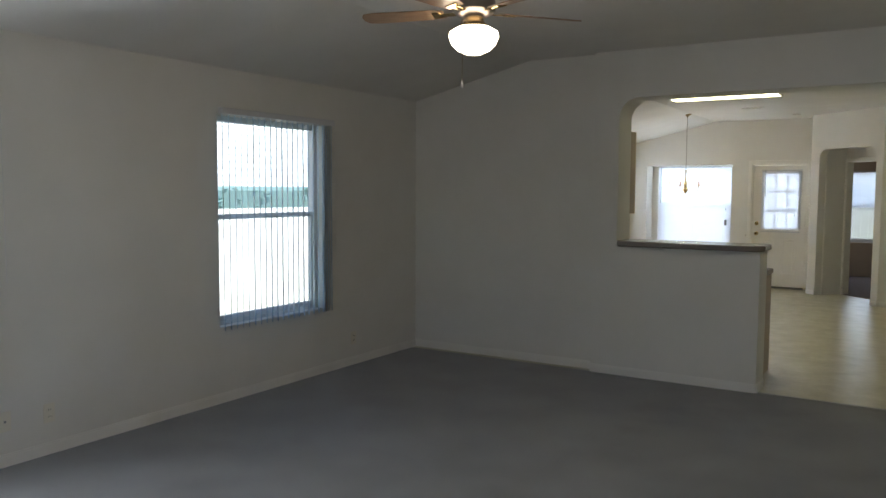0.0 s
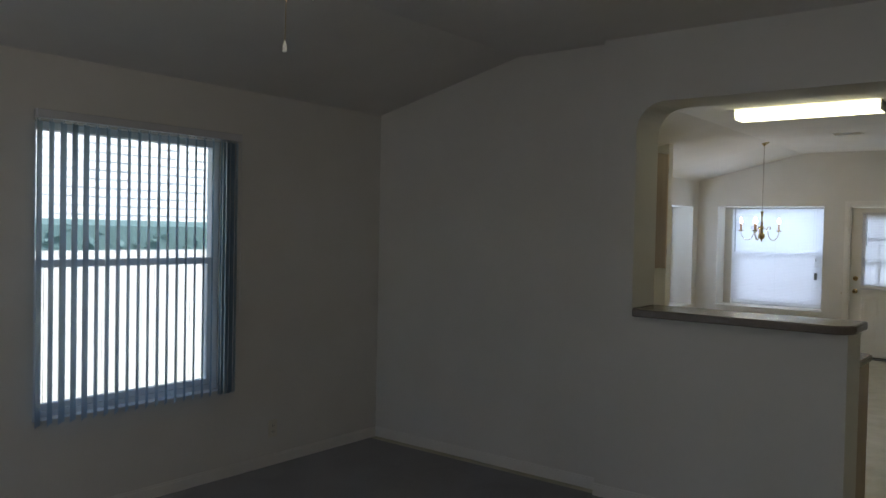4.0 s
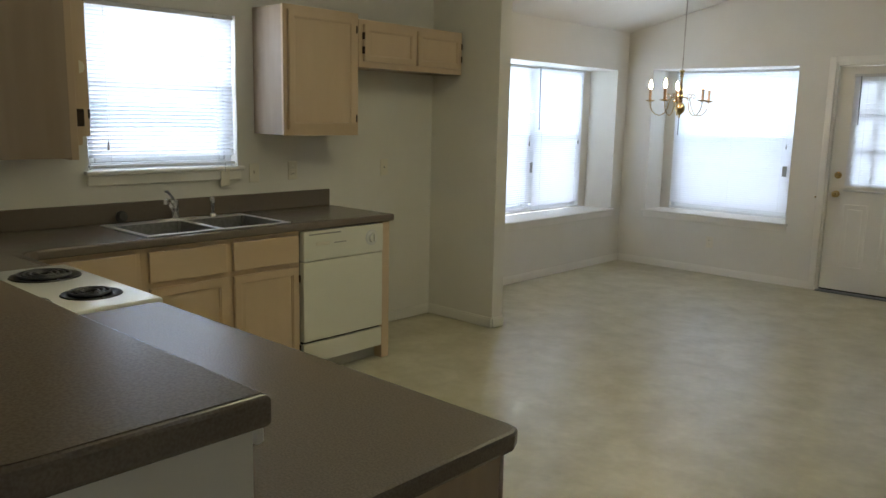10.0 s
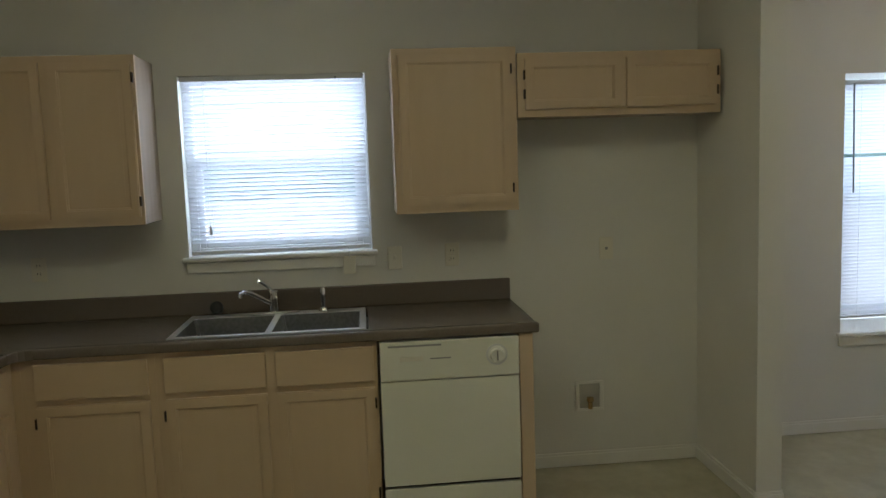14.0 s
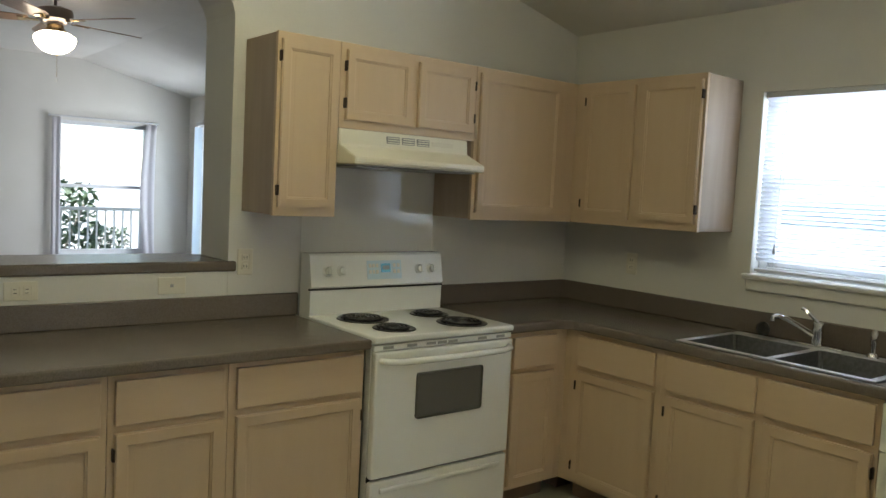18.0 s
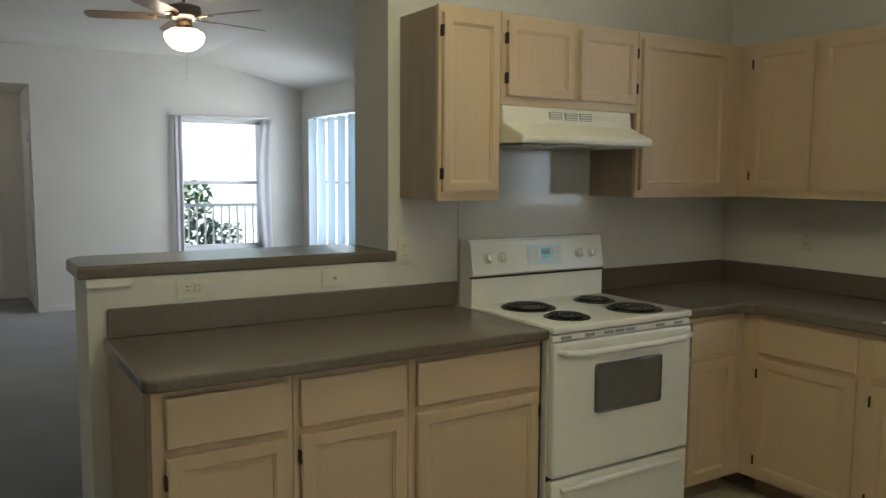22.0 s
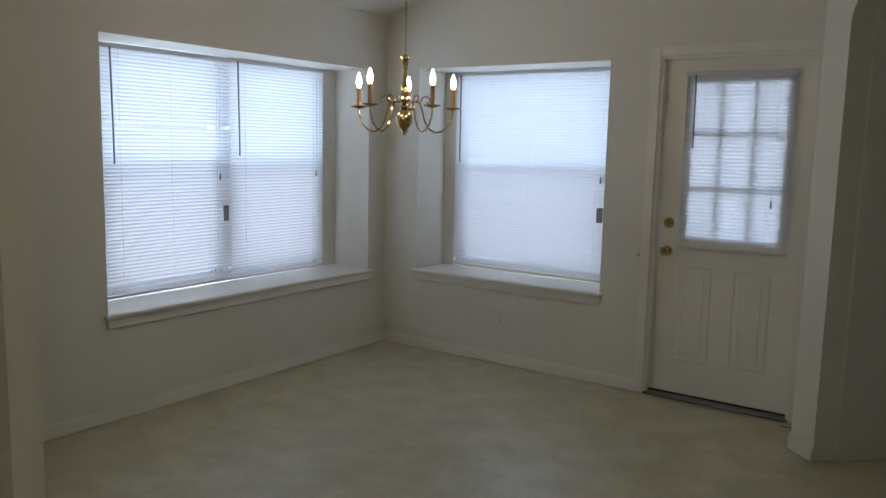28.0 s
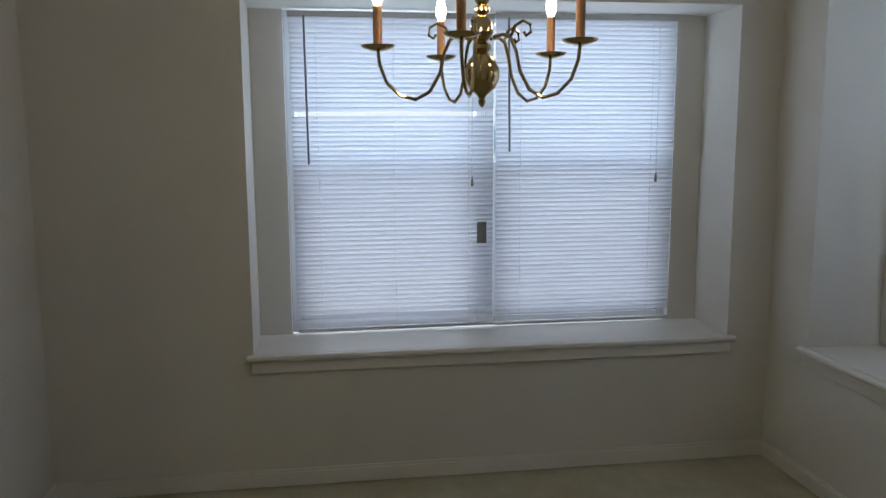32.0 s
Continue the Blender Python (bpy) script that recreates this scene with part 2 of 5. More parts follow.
def tube(bm, pts, r, seg=8):
    """A round bar along a line of points."""
    rings = []
    pts = [Vector(p) for p in pts]
    for i, p in enumerate(pts):
        d = (pts[min(i + 1, len(pts) - 1)] - pts[max(i - 1, 0)]).normalized()
        a = d.cross(Vector((0, 0, 1)))
        if a.length < 0.05:
            a = d.cross(Vector((1, 0, 0)))
        a.normalize()
        b = d.cross(a)
        rings.append([bm.verts.new(p + r * (math.cos(2 * math.pi * k / seg) * a + math.sin(2 * math.pi * k / seg) * b)) for k in range(seg)])
    for a, b in zip(rings, rings[1:]):
        for k in range(seg):
            bm.faces.new((a[k], a[(k + 1) % seg], b[(k + 1) % seg], b[k]))
    bm.faces.new(rings[0])
    bm.faces.new(rings[-1])
    bmesh.ops.recalc_face_normals(bm, faces=bm.faces)
    return bm


def prism(bm, outline, z0, z1, bevel=0.0, seg=2):
    """A flat outline of (x, y) pairs raised from z0 to z1."""
    lo = [bm.verts.new((x, y, z0)) for x, y in outline]
    hi = [bm.verts.new((x, y, z1)) for x, y in outline]
    n = len(lo)
    faces = [bm.faces.new(lo), bm.faces.new(hi)]
    for i in range(n):
        faces.append(bm.faces.new((lo[i], lo[(i + 1) % n], hi[(i + 1) % n], hi[i])))
    bmesh.ops.recalc_face_normals(bm, faces=faces)
    if bevel:
        edges = list({e for v in lo + hi for e in v.link_edges if abs(e.verts[0].co.z - e.verts[1].co.z) < 1e-6})
        bmesh.ops.bevel(bm, geom=edges, offset=bevel, segments=seg, affect="EDGES", profile=0.5)
    return bm


def mesh_of(name, bm, mat, smooth=False):
    me = bpy.data.meshes.new(name)
    bm.to_mesh(me)
    bm.free()
    me.materials.append(mat)
    if smooth:
        for p in me.polygons:
            p.use_smooth = True
        me.set_sharp_from_angle(angle=radians(40))
    return me


def part(name, bm, mat, parent=None, label="", smooth=False):
    ob = new(name, mesh_of(name, bm, mat, smooth))
    if parent:
        ob.parent = parent
    if label:
        ob["label"] = label
    return ob


def thing(name, m, label, category, group=""):
    ob = new(name)
    ob.matrix_basis = m
    return tagged(ob, label, category, group)


def structure(name, bm, mat, label, category):
    return tagged(part(name, bm, mat), label, category, kind="structure")


B = bmesh.new
# ---- the plan ----
XL, XD, XR = 0.0, -0.22, 4.57     # left wall, dining left wall, right wall
YF, YK, YB = -6.25, 0.0, 7.04     # front wall, kitchen side of the partition, back wall
YP = -0.225                       # living side of the partition
YJ = -0.315                       # living side of the half wall
YE = -7.45                        # wall with the front door
XE = 2.96                         # side of the entry
ZW, ZC, XC = 2.475, 2.775, 1.25     # ceiling at the left wall, flat ceiling, crease
ZH = 2.38                         # underside of the header
XO, XH = 2.145, 3.31               # left side of the opening, end of the half wall
WT = 0.16                         # wall thickness
XJ = 1.925                        # where the partition steps out
DF = 3.255                        # side of the front door opening


def wall_with_openings(bm, axis, a0, a1, b0, b1, z0, z1, holes):
    """One solid wall along axis x or y from a0 to a1, of thickness b0 to b1, with (a0, a1, z0, z1) openings through it."""
    ca = sorted({a0, a1} | {v for h in holes for v in h[:2]})
    cz = sorted({z0, z1} | {v for h in holes for v in h[2:]})
    spots = {}

    def spot(i, k, b):
        if (i, k, b) not in spots:
            spots[i, k, b] = bm.verts.new((ca[i], b, cz[k]) if axis == "x" else (b, ca[i], cz[k]))
        return spots[i, k, b]

    def solid(i, k):
        if not (0 <= i < len(ca) - 1 and 0 <= k < len(cz) - 1):
            return False
        a, z = (ca[i] + ca[i + 1]) / 2, (cz[k] + cz[k + 1]) / 2
        return not any(h[0] < a < h[1] and h[2] < z < h[3] for h in holes)

    for i in range(len(ca) - 1):
        for k in range(len(cz) - 1):
            if not solid(i, k):
                continue
            for b in (b0, b1):
                bm.faces.new((spot(i, k, b), spot(i + 1, k, b), spot(i + 1, k + 1, b), spot(i, k + 1, b)))
            for di, dk, p, q in ((-1, 0, (0, 0), (0, 1)), (1, 0, (1, 0), (1, 1)), (0, -1, (0, 0), (1, 0)), (0, 1, (0, 1), (1, 1))):
                if not solid(i + di, k + dk):
                    bm.faces.new((spot(i + p[0], k + p[1], b0), spot(i + q[0], k + q[1], b0), spot(i + q[0], k + q[1], b1), spot(i + p[0], k + p[1], b1)))
    bmesh.ops.recalc_face_normals(bm, faces=bm.faces)
    return bm


# floors
structure("floor_carpet", box(B(), -0.3, 7.0, -8.0, -0.30, -0.10, 0.0), CARPET, "dark grey cut-pile carpet across the living room", "carpet")
structure("floor_vinyl", box(B(), -0.7, 7.0, -0.30, 10.5, -0.10, -0.004), VINYL, "mottled beige sheet vinyl floor of kitchen and dining area", "floor")

# ceiling: a strip sloping up from the left wall, then flat
bm = B()
for outline in ([(-0.45, ZW - 0.45 * (ZC - ZW) / XC), (XC, ZC), (7.0, ZC), (7.0, ZC + 0.12), (-0.45, ZC + 0.12)],):
    lo = [bm.verts.new((x, -8.0, z)) for x, z in outline]
    hi = [bm.verts.new((x, 7.3, z)) for x, z in outline]
    n = len(lo)
    bm.faces.new(lo), bm.faces.new(hi)
    for i in range(n):
        bm.faces.new((lo[i], lo[(i + 1) % n], hi[(i + 1) % n], hi[i]))
bmesh.ops.recalc_face_normals(bm, faces=bm.faces)
structure("ceiling", bm, CEIL, "off-white textured ceiling with a sloping strip along the outer wall", "ceiling")

# walls
W1 = (-2.81, -1.635, 0.558, 2.135)   # living side window
W2 = (-5.80, -4.47, 0.558, 2.12)   # second living side window
WS = (1.215, 2.11, 1.19, 2.07)     # sink window
WF = (0.46, 1.50, 0.56, 2.09)     # front window
WB = (4.74, 6.84, 0.558, 2.028)     # dining side window
WD = (0.08, 1.54, 0.568, 2.04)     # dining back window
structure("wall_west", wall_with_openings(B(), "y", -8.0, 3.80, XL - WT, XL, 0, 2.9, [W2, W1, WS]), WALL, "warm white painted outer wall with windows", "wall")
structure("wall_west_dining", wall_with_openings(B(), "y", 3.80, 7.5, XD - 0.33, XD, 0, 2.9, [WB]), WALL, "warm white dining wall with a deep window recess", "wall")
structure("wall_north", wall_with_openings(B(), "x", XD, 3.0, YB, YB + 0.33, 0, 2.9, [WD, (1.86, 2.71, 0, 2.05)]), WALL, "warm white back wall with window recess and door", "wall")
WBI = (4.885, 6.70, 0.558, 2.028)   # the windows at the back of the recesses are narrower
WDI = (0.19, 1.47, 0.568, 2.04)
structure("wall_west_outer", wall_with_openings(B(), "y", 3.80, 7.5, XD - 0.45, XD - 0.331, 0, 2.9, [WBI]), WALL, "white back of the dining window recess", "wall")
structure("wall_north_outer", wall_with_openings(B(), "x", XD, 3.0, YB + 0.331, YB + 0.45, 0, 2.9, [WDI, (1.86, 2.71, 0, 2.05)]), WALL, "white back of the rear window recess", "wall")
structure("wall_front", wall_with_openings(B(), "x", XL, XE, YF - WT, YF, 0, 2.9, [WF]), WALL, "white front wall with a tall window", "wall")
structure("wall_entry_side", box(B(), XE - WT, XE, YE, YF - WT, 0, 2.9), WALL, "short white wall beside the entry", "wall")
structure("wall_entry", wall_with_openings(B(), "x", XE - WT, XR + WT, YE - WT, YE, 0, 2.9, [(DF, DF + 0.93, 0, 2.04)]), WALL, "white wall around the front door", "wall")
structure("soffit_entry", box(B(), XE, XR, YE, YF, 2.37, 2.77), WALL, "lowered white ceiling over the entry", "ceiling")
# added filler: covers the dark recess where the long wall would show
structure("wall_entry_filler", box(B(), DF + 0.99, XR, YE, YE + 0.19, 0, 2.37), WALL, "added short white wall filling the recess beside the front door", "wall")
structure("wall_east", box(B(), XR, XR + WT, YE, 1.2, 0, 2.9), WALL, "long white inner wall of the living room", "wall")
XW, YH = 4.29, 2.515               # corner of the closet wall at the side hall
closet = pose(XW, YH, 0, 0, 0, 3.4)   # the closet wall runs slightly askew
structure("wall_closet", wall_with_openings(B(), "y", 0, 3.12, 0, 0.12, 0, 2.9, [(0.12, 0.84, 0, 2.04)]), WALL, "white closet wall with a narrow door", "wall").matrix_basis = closet
structure("wall_closet_end", box(B(), XW + 0.125, 6.6, YH, YH + 0.12, 0, 2.9), WALL, "white wall along the side hall", "wall")
structure("floor_hall", box(B(), XW + 0.06, 6.6, 1.2, YH, -0.05, 0.004), BEDC, "brown carpet of the side hall", "carpet")
structure("wall_hall_south", box(B(), XR + WT, 6.6, 1.08, 1.2, 0, 2.9), WALL, "white wall of the side hall", "wall")
structure("wall_hall_end", box(B(), 6.6, 6.72, 1.0, 2.7, 0, 2.9), WALL, "white end wall of the side hall", "wall")
structure("wall_closet_back", box(B(), 5.1, 5.2, YH + 0.12, 5.64, 0, 2.9), WALL, "white back wall of the closet", "wall")
structure("wall_return", box(B(), 2.80, 2.92, 6.63, YB, 0, 2.9), WALL, "narrow white wall beside the back door", "wall")
structure("wall_corner", box(B(), 3.83, 5.2, 5.62, 5.74, 0, 2.9), WALL, "short white wall beside the bedroom arch", "wall")
# diagonal wall with the arch to the bedrooms
DX, DY, DL = 2.80, 6.63, 1.445
diag = pose(DX, DY, 0, 0, 0, -44.5)
bm = B()
box(bm, 0, 0.18, 0, 0.12, 0, 2.9)
box(bm, 1.32, DL, 0, 0.12, 0, 2.9)
r = 0.14
rim = [(0.18, 2.9), (0.18, 2.24 - r)] + [(0.18 + r - r * math.cos(a), 2.24 - r + r * math.sin(a)) for a in np.linspace(0.2, math.pi / 2, 7)]
rim += [(1.32 - r + r * math.sin(a), 2.24 - r + r * math.cos(a)) for a in np.linspace(0, math.pi / 2 - 0.2, 7)] + [(1.32, 2.24 - r), (1.32, 2.9)]
lo = [bm.verts.new((x, 0, z)) for x, z in rim]
hi = [bm.verts.new((x, 0.12, z)) for x, z in rim]
bm.faces.new(lo), bm.faces.new(hi)
for i in range(len(lo)):
    bm.faces.new((lo[i], lo[(i + 1) % len(lo)], hi[(i + 1) % len(lo)], hi[i]))
bmesh.ops.recalc_face_normals(bm, faces=bm.faces)
structure("wall_arch", bm, WALL, "white diagonal wall with a round-cornered arch", "wall").matrix_basis = diag
bm = B()
box(bm, 0.10, 0.20, 0.12, 0.47, 0, 2.9)
box(bm, 1.30, 1.40, 0.12, 0.47, 0, 2.9)
structure("wall_vestibule", bm, WALL, "white side walls behind the arch", "wall").matrix_basis = diag
structure("wall_bedroom", wall_with_openings(B(), "x", -0.6, 2.4, 0.47, 0.57, 0, 2.9, [(0.24, 0.98, 0, 2.05)]), WALL, "white wall with the bedroom doorway", "wall").matrix_basis = diag
structure("ceiling_bedroom", prism(B(), [(2.93, 6.66), (3.89, 5.72), (7.2, 5.72), (7.2, 10.2), (2.93, 10.2)], 2.44, 2.55), CEIL, "off-white bedroom ceiling", "ceiling")
structure("floor_bedroom", prism(B(), [(3.32, 6.80), (4.35, 5.80), (7.2, 5.8), (7.2, 10.0), (2.85, 10.0), (2.85, 7.48)], -0.05, 0.003), BEDC, "dark brown bedroom carpet", "carpet")
WBED = (3.03, 4.20, 0.64, 1.99)
TAN = material("tan_wall_paint", (0.50, 0.40, 0.30), 0.75, color2=(0.54, 0.435, 0.33), scale=2.5, bump=0.1, bump_scale=55)
structure("wall_bedroom_back", wall_with_openings(B(), "x", 2.84, 7.2, 9.9, 10.06, 0, 2.5, [WBED]), TAN, "beige bedroom wall with a window", "wall")
structure("wall_bedroom_sides", box(box(B(), 2.84, 2.92, 7.46, 9.9, 0, 2.5), 7.1, 7.2, 5.7, 9.9, 0, 2.5), TAN, "beige bedroom side walls", "wall")
structure("pier", box(B(), XD, 0.64, 3.80, 3.92, 0, 2.9), WALL, "white stub wall closing the refrigerator alcove", "wall")

# partition with the pass-through
bm = B()
box(bm, XL, XJ, YP, YK, 0, 2.9)
box(bm, XJ, XO, YJ, YK, 0, 2.9)
arch = [(XO, 2.9), (XO, ZH - 0.17)]
arch += [(XO + 0.17 - 0.17 * math.cos(a), ZH - 0.17 + 0.17 * math.sin(a)) for a in np.linspace(0.15, math.pi / 2, 9)]
arch += [(XR + WT, ZH), (XR + WT, 2.9)]
lo = [bm.verts.new((x, YJ, z)) for x, z in arch]
hi = [bm.verts.new((x, YK, z)) for x, z in arch]
bm.faces.new(lo), bm.faces.new(hi)
for i in range(len(lo)):
    bm.faces.new((lo[i], lo[(i + 1) % len(lo)], hi[(i + 1) % len(lo)], hi[i]))
bmesh.ops.recalc_face_normals(bm, faces=bm.faces)
structure("wall_partition", bm, WALL, "white partition with a round-cornered pass-through", "wall")
structure("half_wall", box(B(), XO - 0.0005, XH, YJ, YK - 0.002, 0, 1.123), WALL, "white half wall under the bar top", "wall")
bar = thing("bar_top", pose(0, 0, 0), "brown laminate bar top with a rounded corner on the half wall", "bar top")


def bar_outline(e):
    """The bar's outline drawn in by e."""
    return [(2.18 + e, -0.385 + e)] + [(3.23 + (0.11 - e) * math.sin(a), -0.275 - (0.11 - e) * math.cos(a)) for a in np.linspace(0, math.pi / 2, 10)] + [(3.34 - e, 0.006 - e), (2.11 + e, 0.006 - e), (2.11 + e, 0.0025), (XO + 0.002, 0.0025), (XO + 0.002, YJ - 0.002), (2.18 + e, YJ - 0.002)]


part("edge_band", prism(B(), bar_outline(0.0), 1.124, 1.1675, 0.008, 3), LAM, bar)
part("top_sheet", prism(B(), bar_outline(0.009), 1.1677, 1.1690), LAM, bar)


# ---- kitchen ----
def panel_door(w, h, t=0.019, rail=0.055):
    """A framed door with a sunk field; its lower left corner is at the origin, its face at y = t."""
    bm = box(B(), 0, w, 0, t, 0, h)
    face = max(bm.faces, key=lambda f: f.calc_center_median().y)
    rim = list(face.edges)
    bmesh.ops.inset_individual(bm, faces=[face], thickness=rail, depth=0.0)
    bmesh.ops.inset_individual(bm, faces=[face], thickness=0.0015, depth=-0.004)
    bmesh.ops.inset_individual(bm, faces=[face], thickness=0.009, depth=-0.0015)
    bmesh.ops.inset_individual(bm, faces=[face], thickness=0.002, depth=-0.005)
    bmesh.ops.bevel(bm, geom=rim, offset=0.004, segments=2, affect="EDGES")
    return bm


def hinge(door, x, z):
    bm = B()
    box(bm, x - 0.004, x + 0.004, 0.0, 0.022, z - 0.022, z + 0.022, 0.002)
    part("hinge", bm, BRONZE, door, "dark bronze hinge")


def add_door(unit, x, w, z, h, y, hinged, rail=0.055):
    d = part("door", panel_door(w, h, rail=rail), WOOD, unit)
    d.location = (x, y, z)
    part("panel", box(B(), rail + 0.011, w - rail - 0.011, 0.006, 0.0092, rail + 0.011, h - rail - 0.011), WOOD, d).location = (0, 0, 0)
    hx = -0.004 if hinged == "l" else w + 0.004
    if hinged:
        for hz in (0.07, h - 0.07):
            hinge(d, hx, hz)
    return d


def add_drawer(unit, x, w, z, h, y):
    d = part("drawer_front", box(B(), 0, w, 0, 0.019, 0, h, 0.004, 2), WOODH, unit)
    d.location = (x, y, z)
    return d


def base_cabinet(m, w, cells, label, group="base cabinets", top=0.868):
    """cells: (offset, width, hinge side) of each drawer and door pair."""
    u = thing("base_cabinet", m, label, "cabinet", group)
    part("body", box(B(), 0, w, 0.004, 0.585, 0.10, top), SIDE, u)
    ff = B()
    box(ff, 0.0, w, 0.585, 0.604, 0.10, 0.872, 0.001)
    part("face_frame", ff, WOOD, u)
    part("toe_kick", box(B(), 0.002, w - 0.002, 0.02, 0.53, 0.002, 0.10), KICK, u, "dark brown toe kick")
    for x, cw, side in cells:
        add_drawer(u, x, cw, 0.694, 0.152, 0.604)
        add_door(u, x, cw, 0.122, 0.545, 0.604, side)
    return u


def wall_cabinet(m, w, z0, z1, cells, label, depth=0.305, back=0.004):
    u = thing("wall_cabinet", m, label, "cabinet", "wall cabinets")
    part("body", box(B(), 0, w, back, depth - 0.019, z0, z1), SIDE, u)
    part("face_frame", box(B(), 0, w, depth - 0.019, depth, z0 - 0.004, z1 + 0.004, 0.001), WOOD, u)
    for x, cw, side in cells:
        add_door(u, x, cw, z0 + 0.032, z1 - z0 - 0.058, depth, side, 0.05)
    return u


def on_sink_wall(y1, z=0.0):
    return pose(0, y1, z, 0, 0, -90)


PO = "pickled oak base cabinet with drawer and door"
base_cabinet(on_sink_wall(1.18), 0.54, [(0.03, 0.455, "r")], PO + " by the corner")
base_cabinet(on_sink_wall(2.105), 0.925, [(0.015, 0.415, "l"), (0.47, 0.42, "r")], "pickled oak sink cabinet with two false drawers and doors", top=0.70)
base_cabinet(pose(0.645, 0.0, 0), 0.385, [(0.045, 0.29, "")], PO + " by the corner")
base_cabinet(pose(1.812, 0.0, 0), 0.578, [(0.016, 0.533, "l")], PO + " beside the range")
base_cabinet(pose(2.392, 0.0, 0), 0.415, [(0.018, 0.375, "r")], PO + " under the peninsula counter")
base_cabinet(pose(2.809, 0.0, 0), 0.425, [(0.022, 0.365, "r")], PO + " at the peninsula's end")
cb = thing("corner_cabinet", pose(0, 0, 0), "blind oak corner cabinet under the brown counter", "cabinet", "base cabinets")
part("body", box(B(), 0.004, 0.60, 0.004, 0.60, 0.10, 0.868), SIDE, cb)
part("corner_post", box(box(B(), 0.60, 0.645, 0.585, 0.604, 0.10, 0.872), 0.585, 0.604, 0.604, 0.64, 0.10, 0.872), WOOD, cb)
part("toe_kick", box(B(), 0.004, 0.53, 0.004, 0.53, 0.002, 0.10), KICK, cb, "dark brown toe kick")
ep = part("end_panel", box(B(), 0.004, 0.62, 2.725, 2.785, 0.002, 0.868, 0.002), WOOD)
tagged(ep, "pickled oak end panel beside the dishwasher", "panel")

wall_cabinet(pose(1.80, 0, 0), 0.292, 1.39, 2.13, [(0.012, 0.265, "r")], "tall narrow oak wall cabinet beside the range hood")
wall_cabinet(pose(1.032, 0, 0), 0.766, 1.775, 2.13, [(0.02, 0.335, "l"), (0.39, 0.35, "r")], "short oak wall cabinet with two doors over the hood")
wall_cabinet(pose(0.305, 0, 0), 0.725, 1.39, 2.13, [(0.13, 0.575, "")], "oak wall cabinet with one wide door by the corner")
wall_cabinet(on_sink_wall(1.105), 1.095, 1.39, 2.13, [(0.014, 0.348, "l"), (0.402, 0.318, "r")], "oak wall cabinet with two doors beside the window")
wall_cabinet(on_sink_wall(2.80), 0.572, 1.39, 2.13, [(0.03, 0.512, "l")], "oak wall cabinet with one door beside the window")
wall_cabinet(on_sink_wall(3.78), 0.975, 1.815, 2.10, [(0.025, 0.435, "l"), (0.485, 0.455, "r")], "shallow oak cabinet with two doors above the refrigerator space")

# counters
CT = thing("countertop", pose(0, 0, 0), "brown speckled laminate counter with backsplash along two walls", "countertop")
for a in ((0.003, 0.60, 0.003, 1.215), (0.003, 0.085, 1.215, 2.075), (0.575, 0.60, 1.215, 2.075), (0.003, 0.60, 2.075, 2.80), (0.60, 1.030, 0.003, 0.60)):
    part("worktop", box(B(), *a, 0.872, 0.914), LAM, CT)
part("front_edge", box(B(), 0.598, 0.638, 0.64, 2.812, 0.871, 0.9145, 0.010, 3), LAM, CT, smooth=True)
part("front_edge", box(B(), 0.64, 1.030, 0.598, 0.636, 0.871, 0.9145, 0.010, 3), LAM, CT, smooth=True)
part("corner_edge", prism(B(), [(0.598, 0.598), (0.70, 0.598), (0.70, 0.636), (0.675, 0.642), (0.652, 0.658), (0.641, 0.68), (0.638, 0.71), (0.598, 0.71)], 0.8705, 0.9148, 0.004, 2), LAM, CT)
bm = B()
box(bm, 0.003, 0.022, 0.003, 2.80, 0.914, 1.022, 0.004)
box(bm, 0.022, 1.030, 0.003, 0.022, 0.914, 1.022, 0.004)
part("backsplash", bm, LAM, CT)
PC = thing("peninsula_countertop", pose(0, 0, 0), "brown laminate counter with low backsplash on the peninsula", "countertop")
part("worktop", prism(B(), [(1.81, 0.001), (3.262, 0.001), (3.262, 0.62), (3.25, 0.645), (3.225, 0.652), (1.81, 0.652)], 0.872, 0.914, 0.009, 2), LAM, PC)
part("backsplash", box(B(), 1.806, 3.25, 0.001, 0.020, 0.9142, 1.018, 0.004), LAM, PC)
pe = thing("peninsula_end_panel", pose(0, 0, 0), "plain oak veneer panel closing the peninsula", "panel")
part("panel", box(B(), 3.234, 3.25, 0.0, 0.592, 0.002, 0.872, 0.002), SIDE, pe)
# brown strip stands in for the shadow line at the panel's front edge
part("shade_strip", box(B(), 3.234, 3.2505, 0.5925, 0.604, 0.002, 0.872, 0.001), KICK, pe, "dark strip drawn as the shadow line of the end panel")
tagged(part("bar_trim", box(B(), 3.165, 3.315, -0.0015, 0.014, 1.092, 1.123, 0.004), TRIM), "small white trim under the bar top", "trim")

